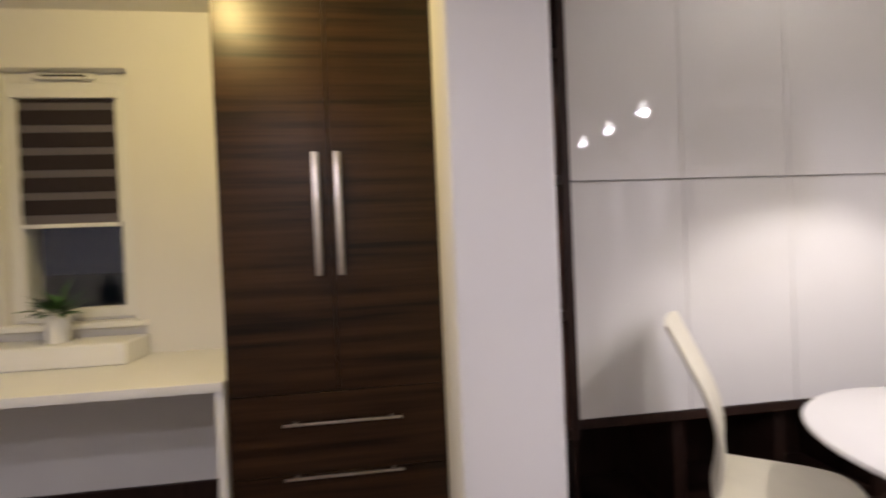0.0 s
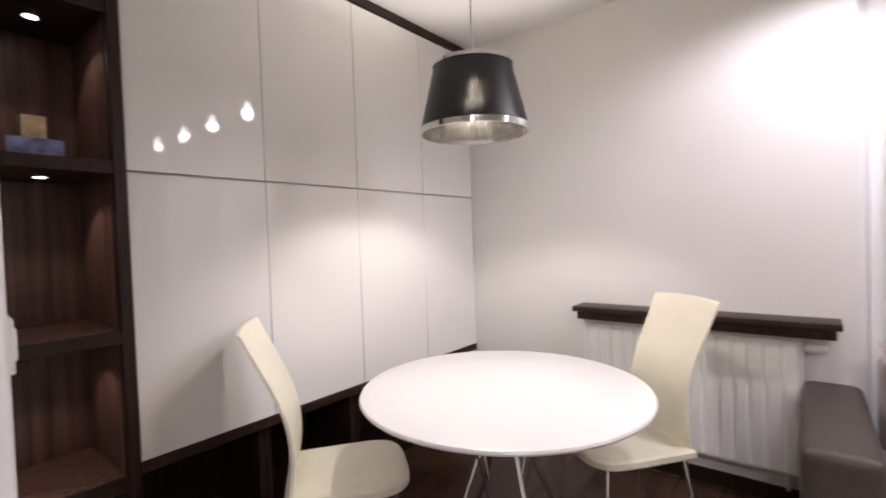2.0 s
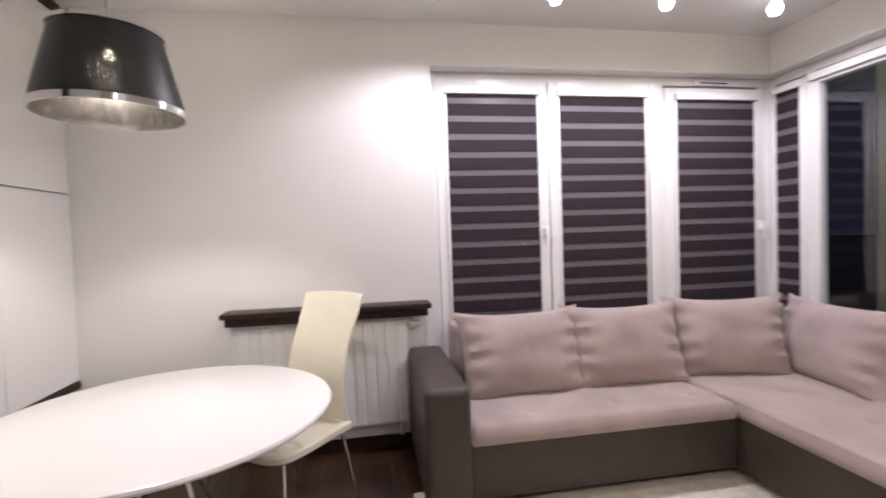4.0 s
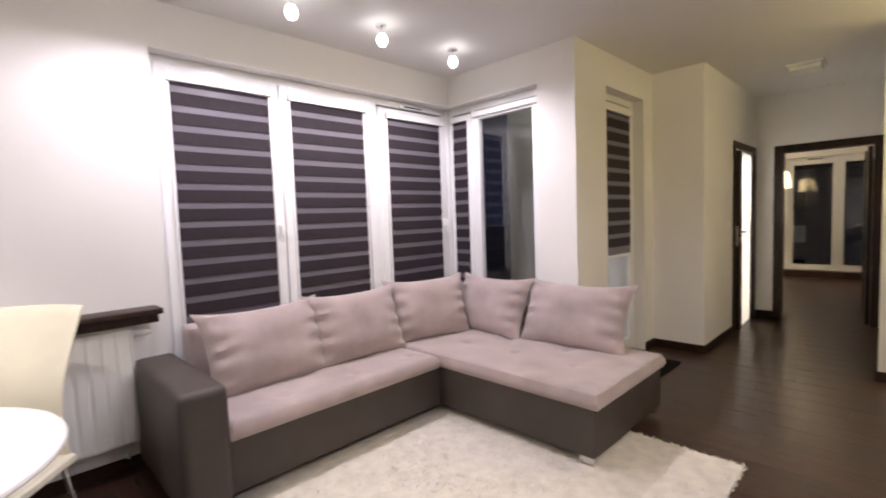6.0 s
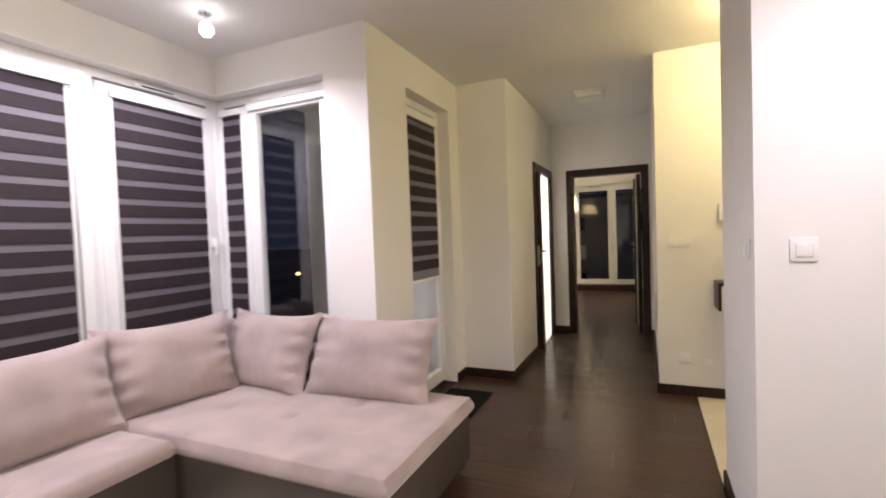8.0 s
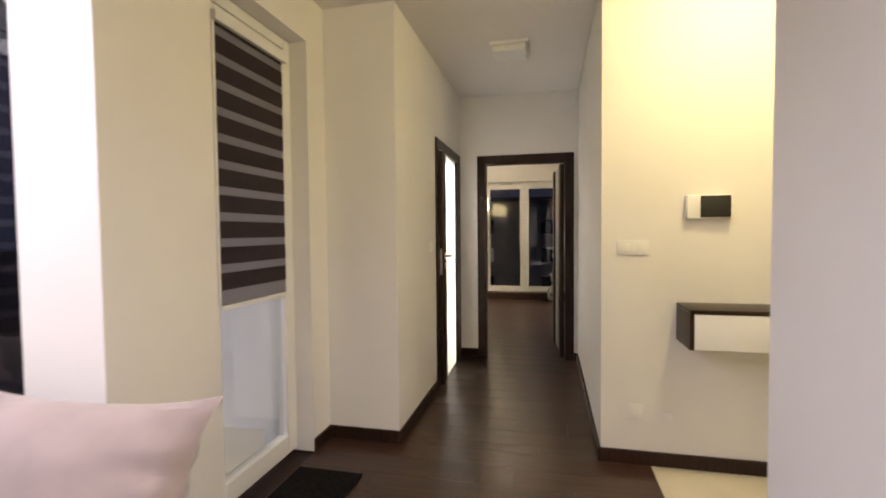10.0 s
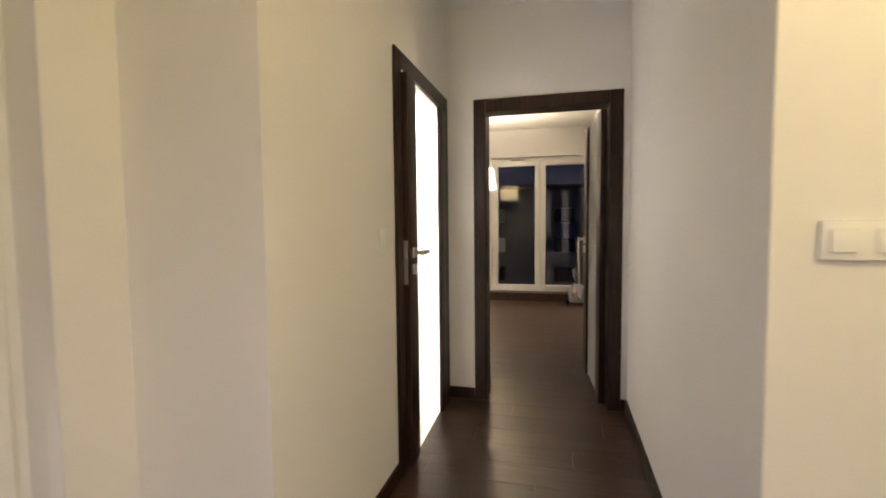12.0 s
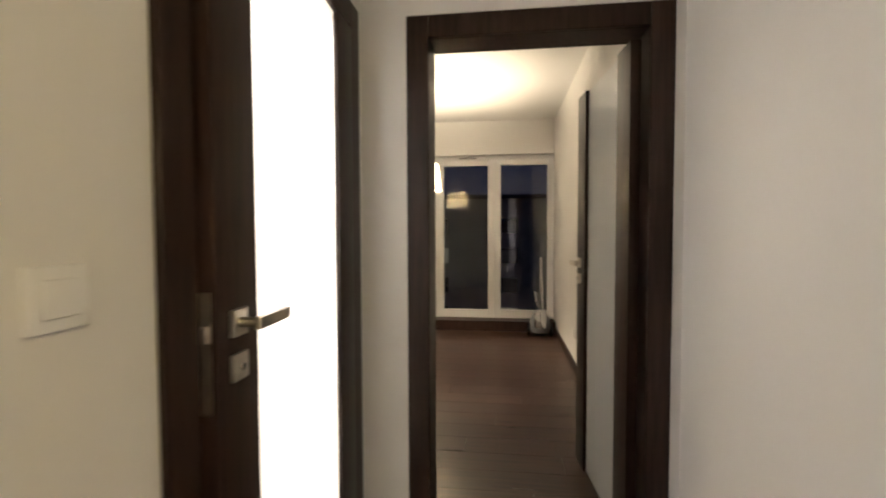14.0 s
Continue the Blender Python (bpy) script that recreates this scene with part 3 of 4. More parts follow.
# ---- dining table, chairs, pendant ----
TX, TY = 3.82, 2.295
table = thing("dining_table", (TX, TY, 0), "round white dining table with thin chrome legs", "table")
part("tabletop", lathe([(0.0001, 0.714), (0.577, 0.714), (0.592, 0.721), (0.596, 0.729), (0.592, 0.737), (0.583, 0.740), (0.0001, 0.740)], 96, (TX, TY, 0)), TABLEWHITE, table)
part("hub", lathe([(0.0001, 0.66), (0.05, 0.66), (0.05, 0.70), (0.16, 0.702), (0.16, 0.7135), (0.0001, 0.7135)], 32, (TX, TY, 0)), CHROME, table)
for k in range(4):
    a = math.radians(45 + 90 * k + 12)
    c, s = math.cos(a), math.sin(a)
    part("leg", tube([(TX + c * r, TY + s * r, z) for r, z in ((0.03, 0.69), (0.10, 0.50), (0.20, 0.25), (0.36, 0.012))], 0.011), CHROME, table)
    b2, c2 = math.cos(a + 0.35), math.sin(a + 0.35)
    part("brace", tube([(TX + b2 * r, TY + c2 * r, z) for r, z in ((0.25, 0.712), (0.14, 0.45), (0.10, 0.30))], 0.006), CHROME, table)


def dining_chair():
    ch = thing("dining_chair", (0, 0, 0), "cream leatherette dining chair with tall curved back and thin chrome legs", "chair", "chairs round the table")
    # back: a thin curved slab rising from the seat's rear edge
    bm = bmesh.new()
    n, m, th = 24, 10, 0.026
    faces_of = {}
    for s in (0, 1):
        for i in range(n + 1):
            t = i / n
            z = 0.44 + 0.63 * t
            y = -0.240 - 0.02 * t - 0.09 * t * t + 0.035 * math.sin(t * math.pi * 1.4)
            hw = 0.195 - 0.012 * math.sin(t * math.pi) + 0.004 * t
            for j in range(m + 1):
                u = 2 * j / m - 1
                dish = 0.012 * (u * u)
                edge = th * (0.45 if (j in (0, m) or i == n) else 1.0) / 2
                faces_of[s, i, j] = bm.verts.new((u * hw, y + dish + (edge if s else -edge), z - (0.010 * u * u if i == n else 0)))
    for i in range(n):
        for j in range(m):
            for s in (0, 1):
                f = [faces_of[s, i, j], faces_of[s, i, j + 1], faces_of[s, i + 1, j + 1], faces_of[s, i + 1, j]]
                bm.faces.new(f if s else f[::-1])
    for i in range(n):
        for j in (0, m):
            bm.faces.new((faces_of[0, i, j], faces_of[0, i + 1, j], faces_of[1, i + 1, j], faces_of[1, i, j]))
    for j in range(m):
        for i in (0, n):
            bm.faces.new((faces_of[0, i, j], faces_of[0, i, j + 1], faces_of[1, i, j + 1], faces_of[1, i, j]))
    part("backrest", bm, LEATHER, ch)
    # seat: a slab with a rounded front
    bm = bmesh.new()
    out = [(-0.205, -0.24), (0.205, -0.24)] + [(0.215 * math.copysign(abs(math.cos(a)) ** 0.55, math.cos(a)), 0.02 + 0.20 * abs(math.sin(a)) ** 0.55)
                                               for a in [math.pi * k / 22 for k in range(23)]]
    lv = []
    for z, g in ((0.425, 0.97), (0.432, 1.0), (0.455, 1.0), (0.463, 0.97), (0.466, 0.9)):
        lv.append([bm.verts.new((x * g, y * g, z)) for x, y in out])
    for a, b in zip(lv, lv[1:]):
        for k in range(len(out)):
            bm.faces.new((a[k], a[(k + 1) % len(out)], b[(k + 1) % len(out)], b[k]))
    bm.faces.new(lv[0][::-1])
    bm.faces.new(lv[-1])
    part("seat", bm, LEATHER, ch)
    for sx in (-1, 1):
        part("leg", tube([(sx * 0.17, 0.15, 0.424), (sx * 0.185, 0.17, 0.2), (sx * 0.20, 0.19, 0.006)], 0.010), CHROME, ch)
        part("leg", tube([(sx * 0.185, -0.19, 0.43), (sx * 0.195, -0.23, 0.22), (sx * 0.205, -0.29, 0.006)], 0.010), CHROME, ch)
    part("seat_frame", tube([(-0.17, 0.15, 0.418), (0.17, 0.15, 0.418)], 0.008), CHROME, ch)
    return ch


chair = dining_chair()
chair.matrix_world = pose(3.36, 2.73, 0, 0, 0, -128)
copy_thing(chair, pose(4.205, 1.955, 0, 0, 0, 51))

LX, LY = 3.905, 2.455
pendant = thing("pendant_lamp", (LX, LY, 1.83), "black thread pendant lampshade with silver lining and chrome rims, lit", "lamp")
n = 96
part("shade", lathe([(0.243, 1.851), (0.176, 2.125), (0.173, 2.125), (0.240, 1.851)], n, (LX, LY, 0), True), SHADE, pendant)
part("lining", lathe([(0.239, 1.851), (0.172, 2.125), (0.171, 2.125), (0.238, 1.851)], n, (LX, LY, 0), True), SILVER, pendant, "silver reflective lining")
part("rim", lathe([(0.249, 1.831), (0.249, 1.854), (0.236, 1.854), (0.238, 1.831)], n, (LX, LY, 0), True), CHROME, pendant, "chrome ring")
part("rim", lathe([(0.185, 2.122), (0.183, 2.138), (0.172, 2.138), (0.173, 2.122)], n, (LX, LY, 0), True), CHROME, pendant, "chrome ring")
for k in range(3):
    a = 2.1 * k + 0.4
    part("spoke", tube([(LX, LY, 2.135), (LX + 0.175 * math.cos(a), LY + 0.175 * math.sin(a), 2.125)], 0.003, 6), CHROME, pendant)
part("socket", lathe([(0.0001, 2.069), (0.02, 2.069), (0.02, 2.17), (0.0001, 2.17)], 20, (LX, LY, 0)), CHROME, pendant)
part("bulb", lathe([(0.0001, 2.035), (0.012, 2.038), (0.018, 2.05), (0.012, 2.069), (0.0001, 2.0695)], 20, (LX, LY, 0)), PENDANTBULB, pendant, "lit bulb")
part("cord", tube([(LX, LY, 2.165), (LX, LY, H - 0.02)], 0.004, 8), GREYPLASTIC, pendant)
part("canopy", lathe([(0.0001, H - 0.03), (0.05, H - 0.028), (0.055, H - 0.002), (0.0001, H - 0.001)], 32, (LX, LY, 0)), CHROME, pendant)

# ceiling spotlights over the window side, and two unseen ones added further west
for sx, sy in SPOTS + UNSEEN_SPOTS:
    sp = thing("ceiling_spotlight", (sx, sy, H), "small white ceiling spotlight with a lit bulb", "lamp", "row of ceiling spotlights")
    part("base", lathe([(0.0001, H - 0.018), (0.038, H - 0.016), (0.04, H - 0.001), (0.0001, H - 0.0005)], 28, (sx, sy, 0)), CHROME, sp)
    part("stem", tube([(sx, sy, H - 0.018), (sx, sy, H - 0.065)], 0.007, 10), CHROME, sp)
    part("bulb", lathe([(0.0001, H - 0.147), (0.022, H - 0.141), (0.036, H - 0.115), (0.034, H - 0.09), (0.02, H - 0.065), (0.0001, H - 0.064)], 24, (sx, sy, 0)), BULB, sp, "lit frosted bulb")

# ---- radiator and its shelf ----
RX = 4.90
rad = thing("radiator", (RX, 1.83, 0.15), "white ribbed steel panel radiator on the wall", "radiator")
bm = bmesh.new()
ny, r0, r1 = 160, 1.315, 2.335
prof = []
for k in range(ny + 1):
    y = r0 + (r1 - r0) * k / ny
    ph = ((y - r0) / 0.0665) % 1
    prof.append((y, 0.009 * max(0.0, min(1.0, (abs(ph - 0.5) - 0.34) / 0.10))))
rows = []
for z, k in ((0.205, 0), (0.235, 1), (0.80, 1), (0.83, 0)):
    rows.append([bm.verts.new((RX - 0.056 + d * k, y, z)) for y, d in prof])
for a, b in zip(rows, rows[1:]):
    for k in range(ny):
        bm.faces.new((a[k], b[k], b[k + 1], a[k + 1]))
box(bm, RX - 0.0415, RX, r0, r1, 0.205, 0.83)
part("front_panel", bm, WHITE, rad)
part("side_cover", rbox(RX - 0.044, RX + 0.03, r0 - 0.012, r0 - 0.001, 0.20, 0.845, 0.003), WHITE, rad)
part("side_cover", rbox(RX - 0.044, RX + 0.03, r1 + 0.001, r1 + 0.012, 0.20, 0.845, 0.003), WHITE, rad)
part("top_grille", rbox(RX - 0.044, RX + 0.03, r0, r1, 0.832, 0.846, 0.003), WHITE, rad)
part("bottom_rail", rbox(RX - 0.046, RX + 0.01, r0, r1, 0.186, 0.204, 0.004), WHITE, rad)
part("valve", tube([(RX - 0.02, r0 - 0.02, 0.80), (RX - 0.02, r0 - 0.10, 0.80)], 0.019, 14), WHITE, rad, "white thermostat head")
part("pipe", tube([(RX - 0.01, r0 + 0.05, 0.19), (RX - 0.01, r0 + 0.05, 0.10), (EX + 0.01, r0 + 0.05, 0.10)], 0.009), WHITE, rad)
part("bracket", rbox(RX, EX, 1.5, 1.53, 0.3, 0.75, 0.002), WHITE, rad)
part("bracket", rbox(RX, EX, 2.1, 2.13, 0.3, 0.75, 0.002), WHITE, rad)
shelf = thing("radiator_shelf", (4.87, 1.77, 0.87), "dark wooden shelf fixed above the radiator", "shelf")
part("board", rbox(4.775, EX, 1.165, 2.385, 0.905, 0.935, 0.004), WENGE, shelf)
part("lip", rbox(4.80, EX, 1.185, 2.365, 0.858, 0.9045, 0.003), WENGE, shelf)

# ---- white gloss wall cabinets with the lit niche ----
CY, CX0 = 3.205, 2.77
cols = [CX0 + (EX - 0.004 - CX0) * k / 4 for k in range(5)]
for k in range(4):
    cab = thing("wall_cabinet", ((cols[k] + cols[k + 1]) / 2, 3.4, 0.58), "tall white high-gloss wall cabinet with handleless doors", "cabinet", "gloss cabinets")
    part("body", rbox(cols[k] + 0.001, cols[k + 1] - 0.001, CY + 0.022, 3.898, 0.585, 2.66, 0), GLOSS, cab)
    part("door", rbox(cols[k] + 0.0015, cols[k + 1] - 0.0015, CY, CY + 0.019, 0.582, 1.645, 0.0015, 1), GLOSS, cab)
    part("door", rbox(cols[k] + 0.0015, cols[k + 1] - 0.0015, CY, CY + 0.019, 1.653, 2.655, 0.0015, 1), GLOSS, cab)
single("top_trim", rbox(2.354, EX - 0.002, CY - 0.008, CY + 0.05, 2.662, H - 0.002, 0.002, 1), WENGE, "dark wenge strip between cabinets and ceiling", "trim", at=(3.6, 3.2, 2.66))
niche = thing("niche_shelf_unit", (2.55, 3.4, 0.5), "tall dark wood shelf unit with lit open niches", "shelf")
NX0, NX1 = 2.354, 2.768
part("side_panel", rbox(NX0, NX0 + 0.045, CY - 0.012, 3.62, 0.50, 2.66, 0.002, 1), WENGE, niche)
part("side_panel", rbox(NX1 - 0.04, NX1, CY - 0.012, 3.62, 0.50, 2.66, 0.002, 1), WENGE, niche)
part("back_panel", rbox(NX0, NX1, 3.62, 3.64, 0.50, 2.66, 0), NICHEWOOD, niche, "vertical grained brown veneer")
for z0, z1 in ((0.50, 0.545), (1.03, 1.075), (1.635, 1.68), (2.195, 2.24), (2.64, 2.66)):
    part("shelf_board", rbox(NX0 + 0.045, NX1 - 0.04, CY - 0.008, 3.62, z0, z1, 0.002, 1), WENGE, niche)
    part("shelf_lining", rbox(NX0 + 0.046, NX1 - 0.041, CY + 0.02, 3.619, z1, z1 + 0.003, 0), NICHEWOOD, niche)
part("side_lining", rbox(NX1 - 0.044, NX1 - 0.0405, CY + 0.02, 3.619, 0.55, 2.64, 0), NICHEWOOD, niche)
part("side_lining", rbox(NX0 + 0.0455, NX0 + 0.049, CY + 0.02, 3.619, 0.55, 2.64, 0), NICHEWOOD, niche)
for z in (1.03, 1.635, 2.195):
    sp = thing("niche_spotlight", (2.565, 3.40, z), "tiny round recessed niche spotlight, lit", "lamp", "niche spotlights")
    part("ring", lathe([(0.020, z - 0.006), (0.030, z - 0.005), (0.030, z - 0.0005), (0.020, z - 0.0005)], 24, (2.565, 3.40, 0), True), CHROME, sp)
    part("diffuser", lathe([(0.0001, z - 0.0035), (0.0195, z - 0.0035), (0.0195, z - 0.001), (0.0001, z - 0.001)], 24, (2.565, 3.40, 0)), LED, sp)
    lamp("niche_light", "SPOT", pose(2.565, 3.40, z - 0.012, -14), 2.3, (1.0, 0.80, 0.70), 0.015, 115, 0.35)
# photo and small card in the upper niche
bm = rbox(2.485, 2.645, 3.42, 3.435, 1.684, 1.772, 0.003)
single("photo", bm, PHOTO, "small blue landscape photo leaning in the niche", "photo", at=(2.58, 3.43, 1.684))
box_ = thing("gold_box", (2.575, 3.48, 1.684), "small gold cardboard box standing in the niche", "box")
part("box_body", rbox(2.532, 2.602, 3.45, 3.50, 1.684, 1.858, 0.003), GOLD, box_)
# dark plinth cupboards under the cabinets
for k in range(4):
    u = thing("base_cupboard", ((cols[k] + cols[k + 1]) / 2, 3.6, 0), "low dark wenge open base unit under the cabinets", "cabinet", "dark base units")
    part("side_panel", rbox(cols[k] + 0.002, cols[k] + 0.03, CY + 0.10, 3.72, 0.0, 0.535, 0.002, 1), WENGE, u)
    part("side_panel", rbox(cols[k + 1] - 0.03, cols[k + 1] - 0.002, CY + 0.10, 3.72, 0.0, 0.535, 0.002, 1), WENGE, u)
    part("back_panel", rbox(cols[k] + 0.002, cols[k + 1] - 0.002, 3.72, 3.74, 0.0, 0.535, 0), WENGE, u)
    part("bottom_panel", rbox(cols[k] + 0.03, cols[k + 1] - 0.03, CY + 0.12, 3.72, 0.0, 0.05, 0), WENGE, u)
single("base_board", rbox(CX0, EX - 0.003, CY - 0.004, 3.75, 0.537, 0.579, 0.002, 1), WENGE, "dark wenge board under the gloss cabinets", "shelf", at=(3.8, 3.4, 0.54))

# ---- kitchen ----
KY = 3.225
tall = thing("tall_cabinet", (1.72, 3.5, 0), "tall kitchen cabinet in striped dark brown veneer", "cabinet")
part("body", rbox(1.268, 2.174, KY + 0.022, 3.896, 0.0, H - 0.004, 0), TALLWOOD, tall)
for i, (x0, x1, z0, z1) in enumerate(((1.268, 1.7195, 0.795, H - 0.02), (1.7225, 2.174, 0.795, H - 0.02), (1.268, 2.174, 0.452, 0.792), (1.268, 2.174, 0.09, 0.449))):
    d = part("door" if i < 2 else "drawer", rbox(x0 + 0.001, x1 - 0.001, KY, KY + 0.02, z0, z1, 0.001, 1), TALLWOOD, tall)
    if i < 2:
        hx = 1.665 if i == 0 else 1.755
        bm = rbox(hx - 0.014, hx + 0.014, KY - 0.034, KY - 0.022, 1.285, 1.80, 0.003)
        for z in (1.33, 1.75):
            box(bm, hx - 0.006, hx + 0.006, KY - 0.022, KY, z, z + 0.014)
    else:
        hz = 0.672 if i == 2 else 0.448
        bm = rbox(1.49, 1.98, KY - 0.034, KY - 0.024, hz - 0.005, hz + 0.006, 0.002)
        for x in (1.53, 1.93):
            box(bm, x, x + 0.012, KY - 0.024, KY, hz - 0.004, hz + 0.004)
    part("handle", bm, STEEL, d, "long satin steel bar handle")
worktop = thing("worktop", (0.3, 3.55, 0), "white kitchen worktop with a white end panel", "worktop")
part("slab", rbox(-1.45, 1.264, 3.19, 3.898, 0.835, 0.875, 0.003), WHITE, worktop)
part("end_panel", rbox(1.228, 1.262, 3.20, 3.878, 0.0, 0.834, 0.002), WHITE, worktop)
sink = thing("window_ledge_tray", (0.2, 3.75, 0.875), "low white ledge tray on the worktop below the window", "tray")
part("tray", rbox(-0.6, 0.67, 3.64, 3.88, 0.876, 0.985, 0.012, 3), WHITE, sink)
part("window_sill", rbox(-0.12, 0.66, 3.86, 3.953, 1.03, 1.058, 0.004), WHITE, w4)
pl = thing("potted_plant", (0.30, 3.76, 0.985), "small green leafy plant in a white pot by the window", "plant")
part("pot", lathe([(0.0001, 0.985), (0.045, 0.985), (0.056, 1.13), (0.060, 1.137), (0.054, 1.137), (0.051, 1.12), (0.0001, 1.118)], 32, (0.30, 3.76, 0)), WHITE, pl, "white ceramic pot")
bm = bmesh.new()
rl = random.Random(9)
for k in range(46):
    a, e, r = rl.uniform(0, 6.283), rl.uniform(0.1, 1.3), rl.uniform(0.05, 0.13)
    d = Vector((math.cos(a) * math.cos(e), math.sin(a) * math.cos(e), math.sin(e)))
    side = d.cross(Vector((0, 0, 1))).normalized()
    up = side.cross(d)
    o = Vector((0.30, 3.76, 1.12))
    tip, mid = o + d * r * 1.6, o + d * r
    w = 0.020
    vs = [bm.verts.new(p) for p in (o + d * r * 0.35, mid + side * w + up * 0.006, tip - up * 0.02, mid - side * w + up * 0.006, mid)]
    for q in ((0, 1, 4), (1, 2, 4), (2, 3, 4), (3, 0, 4)):
        bm.faces.new([vs[i] for i in q])
    for i in range(2):
        st = tube([o + Vector((0, 0, -0.01)), o + d * r * 0.4], 0.0015, 5) if i == 0 else None
        if st:
            me = bpy.data.meshes.new("stalk")
            st.to_mesh(me)
            st.free()
            bm.from_mesh(me)
            bpy.data.meshes.remove(me)
part("foliage", bm, LEAF, pl, "green leaves")


# ---- switches, sockets and hall fittings ----
def switch(axis, at, out, c, z, count, label, name="light_switch"):
    def b(u0, u1, v0, v1, n0, n1, w):
        lo, hi = sorted((at + out * n0, at + out * n1))
        return rbox(*((lo, hi, u0, u1) if axis == "x" else (u0, u1, lo, hi)), v0, v1, w)
    t = thing(name, (at, c, z) if axis == "x" else (c, at, z), label, "switch" if name == "light_switch" else "socket")
    half = 0.0405 * count
    part("frame_plate", b(c - half, c + half, z - 0.0405, z + 0.0405, 0.0005, 0.009, 0.003), WHITE, t)
    for k in range(count):
        m = c - half + 0.0405 + 0.081 * k
        part("rocker" if name == "light_switch" else "insert", b(m - 0.024, m + 0.024, z - 0.024, z + 0.024, 0.0095, 0.0135, 0.003), WHITE, t)
    return t


SW = "white plastic light switch on the wall"
switch("y", -0.86, 1, 1.524, 1.252, 1, SW)
ps = switch("x", 0, 1, 0, 0, 1, SW + " end")
ps.matrix_world = pose(2.2945, 2.22, 1.235, 0, 0, -3.4)
switch("x", 1.668, 1, -0.965, 1.253, 1, SW)
switch("y", -2.95, 1, 1.783, 1.222, 2, "double " + SW)
switch("x", 3.15, -1, -3.755, 1.203, 1, SW)
switch("y", -2.95, 1, 1.598, 0.275, 1, "small white plastic blank socket cover", "wall_socket").scale = (0.6, 1, 0.6)
switch("y", -2.95, 1, 1.765, 0.30, 1, "white plastic wall socket with cover", "wall_socket")
switch("x", 1.93, 1, -7.6, 0.33, 1, "white plastic wall socket", "wall_socket")
pan = thing("intercom_panel", (1.46, -2.94, 1.40), "white wall panel with a dark display", "intercom")
part("case", rbox(1.30, 1.521, -2.9495, -2.905, 1.376, 1.502, 0.006), WHITE, pan)
part("display", rbox(1.312, 1.457, -2.9048, -2.900, 1.382, 1.496, 0.002), BLACK, pan, "dark glossy display")
con = thing("wall_console", (1.2, -2.8, 0.75), "floating hall cabinet with brown wooden top and white drawer", "cabinet")
part("top", rbox(0.5, 1.558, -2.949, -2.695, 0.902, 0.922, 0.002), TALLWOOD, con, "brown wooden top")
part("side_panel", rbox(1.540, 1.558, -2.949, -2.697, 0.720, 0.901, 0.001), TALLWOOD, con, "brown wooden side")
part("body", rbox(0.5, 1.539, -2.949, -2.722, 0.723, 0.901, 0), WHITE, con)
part("drawer_front", rbox(0.52, 1.537, -2.721, -2.698, 0.723, 0.899, 0.002), WHITE, con)
cl = thing("ceiling_lamp", (2.52, -3.8, H), "square white ceiling lamp, switched off", "lamp")
part("plate", rbox(2.38, 2.66, -3.94, -3.66, H - 0.02, H - 0.0005, 0.003), WHITE, cl)
part("diffuser", rbox(2.40, 2.64, -3.92, -3.68, H - 0.065, H - 0.0205, 0.012, 3), WHITE, cl)

# bedroom: pendant, vacuum cleaner
BX, BY = 3.36, -7.77
bp = thing("pendant_lamp", (BX, BY, 1.68), "white drum pendant lampshade, lit, in the bedroom", "lamp")
part("shade", lathe([(0.175, 1.68), (0.14, 1.94), (0.138, 1.94), (0.173, 1.68)], 48, (BX, BY, 0), True), WHITESHADE, bp)
part("bulb", lathe([(0.0001, 1.79), (0.02, 1.795), (0.028, 1.81), (0.012, 1.84), (0.0001, 1.841)], 16, (BX, BY, 0)), WARMBULB, bp)
part("socket", lathe([(0.0001, 1.90), (0.018, 1.90), (0.018, 1.95), (0.0001, 1.95)], 16, (BX, BY, 0)), WHITE, bp)
part("cord", tube([(BX, BY, 1.95), (BX, BY, H - 0.001)], 0.004, 8), WHITE, bp)
vc = thing("vacuum_cleaner", (2.14, -8.95, 0), "grey canister vacuum cleaner standing by the bedroom wall", "vacuum cleaner")
part("body", lathe([(0.0001, 0.05), (0.11, 0.05), (0.125, 0.10), (0.12, 0.20), (0.08, 0.27), (0.0001, 0.285)], 28, (2.14, -8.95, 0)), GREYPLASTIC, vc, "grey plastic body")
part("bin", lathe([(0.0001, 0.12), (0.07, 0.12), (0.075, 0.26), (0.05, 0.34), (0.0001, 0.35)], 24, (2.14, -8.84, 0)), CHROME, vc, "silver dust bin")
for s in (-1, 1):
    part("wheel", tube([(2.14 + s * 0.12, -8.93, 0.075), (2.14 + s * 0.15, -8.93, 0.075)], 0.075, 24), BLACK, vc)
part("hose", tube([(2.14, -8.9, 0.30), (2.18, -8.86, 0.42), (2.19, -8.98, 0.52), (2.12, -9.04, 0.40)], 0.018, 12), GREYPLASTIC, vc)
part("tube", tube([(2.10, -9.05, 0.24), (2.12, -9.08, 0.95)], 0.016, 12), CHROME, vc)

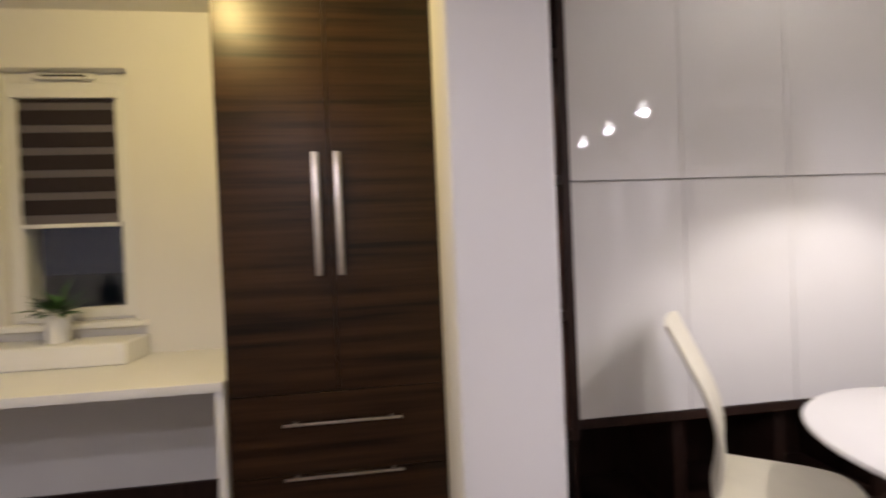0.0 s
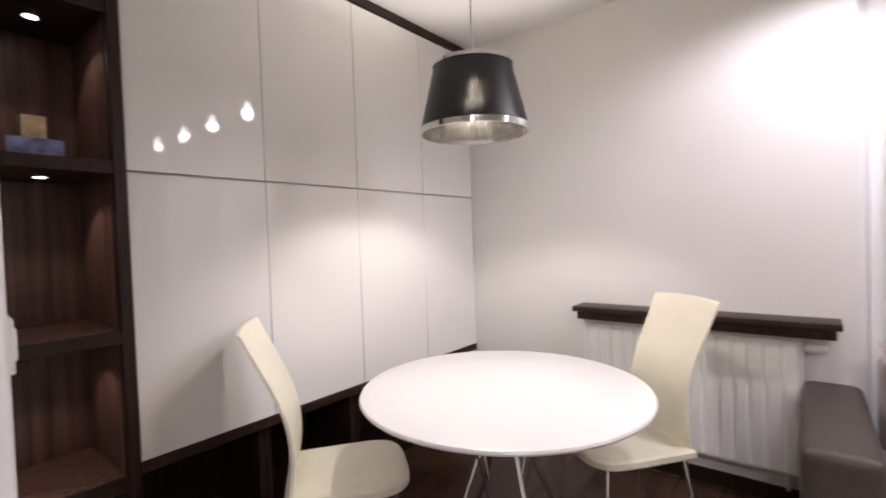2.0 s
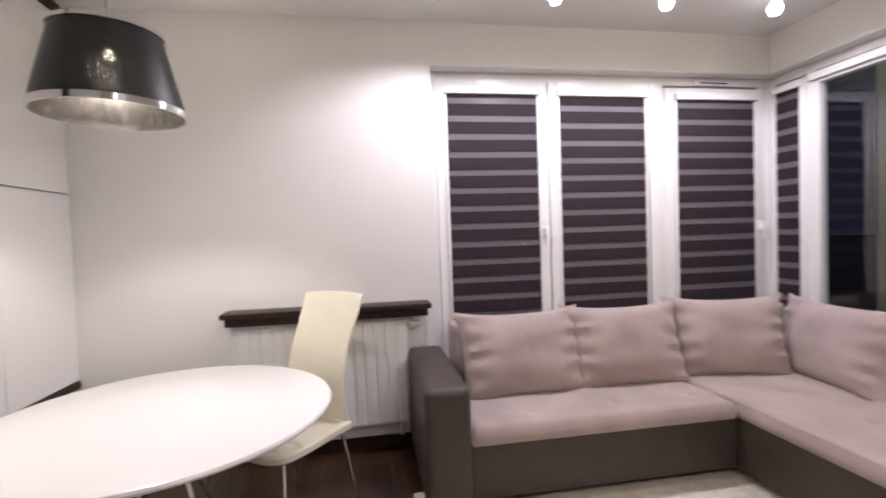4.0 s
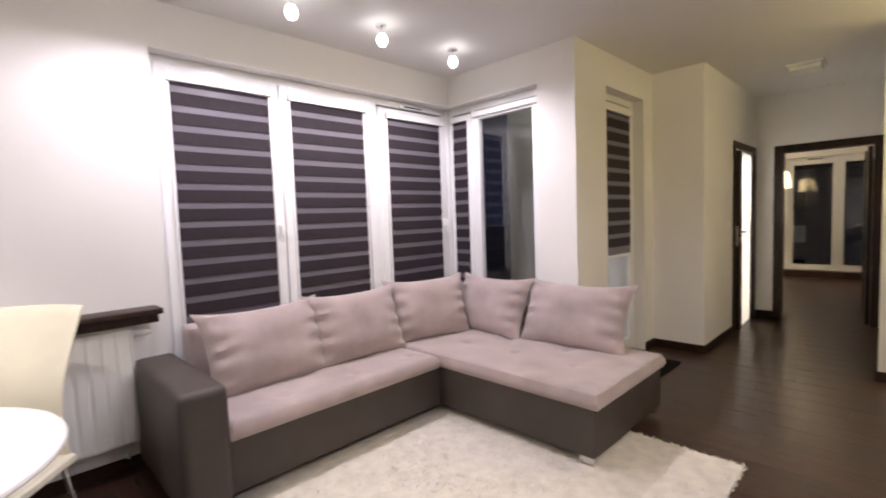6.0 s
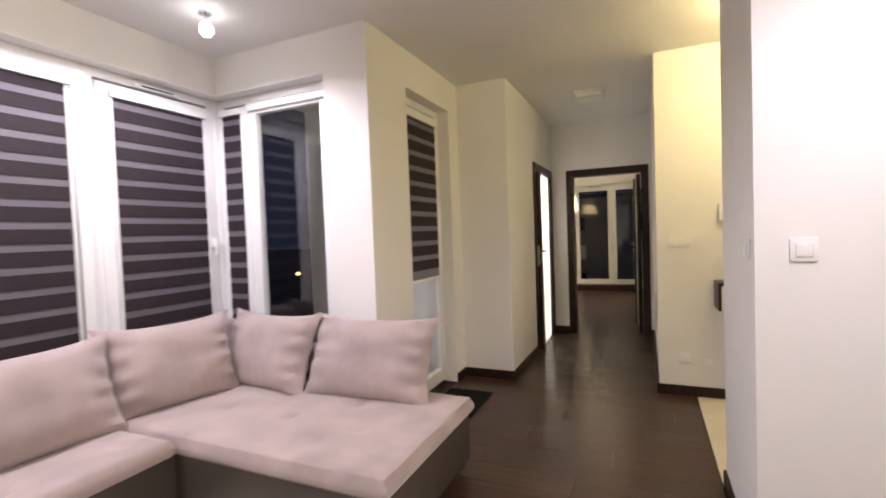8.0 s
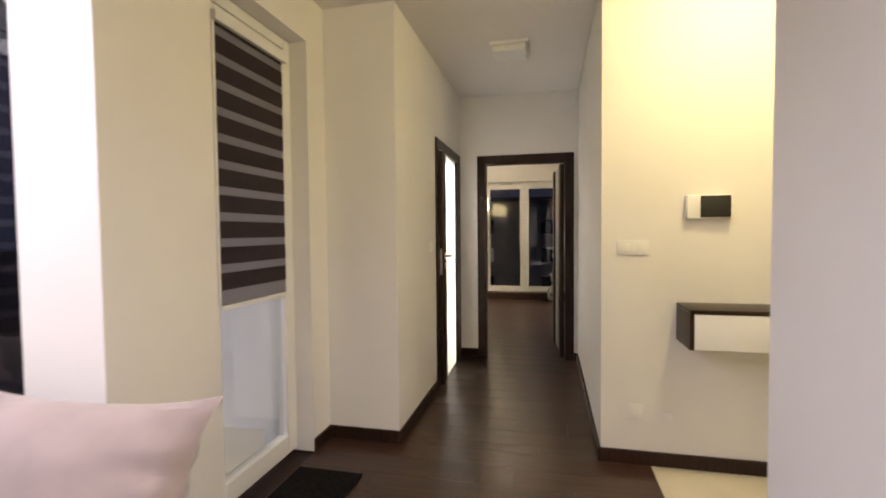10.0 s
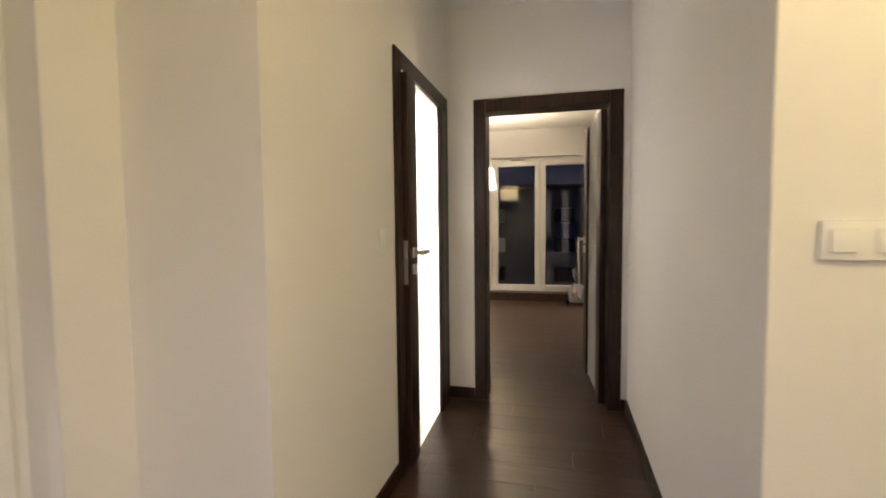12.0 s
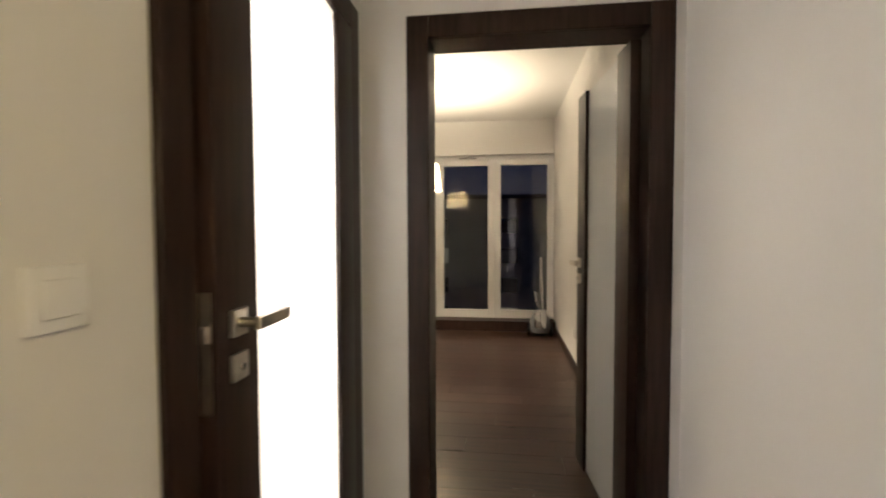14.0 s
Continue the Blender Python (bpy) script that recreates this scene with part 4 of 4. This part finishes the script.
# bathroom ceiling lamp, entry and kitchen lamps above the ceiling line of sight;
# the loggia one is an added holder for its fill light
for lx, ly, txt in ((3.85, -4.2, "bathroom"), (1.26, -2.15, "entrance"), (1.2, 2.7, "kitchen"), (4.75, -2.3, "loggia")):
    t = thing("ceiling_lamp", (lx, ly, H), "small round unseen ceiling lamp, lit, in the " + txt, "lamp")
    part("plate", lathe([(0.0001, H - 0.02), (0.07, H - 0.018), (0.072, H - 0.001), (0.0001, H - 0.0005)], 32, (lx, ly, 0)), CHROME, t)
    part("bulb", lathe([(0.0001, H - 0.06), (0.03, H - 0.055), (0.04, H - 0.021), (0.0001, H - 0.0205)], 24, (lx, ly, 0)), WARMBULB, t)

structure("loggia_floor", [(3.96, 5.4, -2.92, -1.74, -0.2, 0.0)], TILE, "pale tiled loggia floor outside the balcony door", "floor")

# ---- outside: ground, a far block and street lamps ----
structure("ground", [(-400, 400, -400, 400, -10.2, -10.0)], NIGHT, "dark ground at night", "ground")
blk = thing("apartment_building", (2, -50, -10), "dark apartment block across the street at night", "building")
part("wall", rbox(-25, 30, -62, -50, -10, 4.5, 0), FACADE, blk)
part("roof", rbox(-25.4, 30.4, -62.4, -49.6, 4.5, 4.9, 0), NIGHT, blk)
LITWIN = glow_material("lit_far_window", (1.0, 0.85, 0.6), 0.03)
for k in range(7):
    for j in range(4):
        x, z = -20 + 7 * k, -8 + 3.0 * j
        part("window", rbox(x, x + 2.0, -49.99, -49.93, z, z + 1.5, 0), LITWIN if (k * 5 + j * 3) % 11 == 4 else BLACK, blk)
for k, (x, y, z) in enumerate(((65.6, -47.2, -4.2), (64.5, -49.9, -2.2), (63.8, -50.6, -2.2), (62.7, -51.8, -3.4), (64.9, -49.1, -4.7), (77.3, -25.0, -0.8), (30, -75, -4), (58, -62, -5))):
    t = thing("street_lamp", (x, y, -10), "distant street lamp glowing orange at night", "street lamp", "far street lamps")
    part("pole", tube([(x, y, -10), (x, y, z)], 0.08, 8), NIGHT, t)
    part("head", lathe([(0.0001, z), (0.3, z + 0.05), (0.35, z + 0.25), (0.0001, z + 0.4)], 12, (x, y, 0)), CITY, t)

# ---- floor boards and tiles ----
board_meshes = {}


def boards(floor_ob, x0, x1, y0, y1):
    w, l = 0.193, 1.29
    row = 0
    y = y0
    while y < y1 - 0.01:
        ye = min(y + w, y1)
        x = x0 - (0.43 * row % 1) * l
        while x < x1 - 0.01:
            a, b = max(x, x0), min(x + l, x1)
            if b - a > 0.02:
                key = (round(b - a, 3), round(ye - y, 3))
                if key not in board_meshes:
                    bm = bmesh.new()
                    lx_, ly_, c = key[0] / 2 - 0.0004, key[1] / 2 - 0.0004, 0.0012
                    lo = [bm.verts.new((s * lx_, t * ly_, -0.011)) for s, t in ((-1, -1), (1, -1), (1, 1), (-1, 1))]
                    hi = [bm.verts.new((s * lx_, t * ly_, -c)) for s, t in ((-1, -1), (1, -1), (1, 1), (-1, 1))]
                    tp = [bm.verts.new((s * (lx_ - c), t * (ly_ - c), 0)) for s, t in ((-1, -1), (1, -1), (1, 1), (-1, 1))]
                    for p, q in ((lo, hi), (hi, tp)):
                        for i in range(4):
                            bm.faces.new((p[i], p[(i + 1) % 4], q[(i + 1) % 4], q[i]))
                    bm.faces.new(tp)
                    board_meshes[key] = finish("board", bm, PLANK, smooth=False)
                o = new("board", board_meshes[key])
                o.location = ((a + b) / 2, (y + ye) / 2, 0)
                o.parent = floor_ob
            x += l
        y = ye
        row += 1


fl = bpy.data.objects["floor"]
boards(fl, -1.5, 4.955, -0.86, 3.9)
boards(fl, 1.687, 3.62, -2.95, -0.86)
boards(fl, 1.95, 3.15, -5.16, -2.95)
boards(fl, 1.93, 5.2, -9.35, -5.16)
for i in range(6):
    for j in range(3):
        bm = rbox(1.685 - 0.6 * (i + 1) + 0.001, 1.685 - 0.6 * i - 0.001, -2.95 + 0.45 * j + 0.001, -2.95 + 0.45 * (j + 1) - 0.001, -0.011, 0.002, 0.001, 1)
        part("tile", bm, TILE, fl)
structure("bathroom_floor", [(3.29, 5.2, -5.03, -3.2, -0.011, 0.002)], TILE, "cream tiled bathroom floor", "floor")
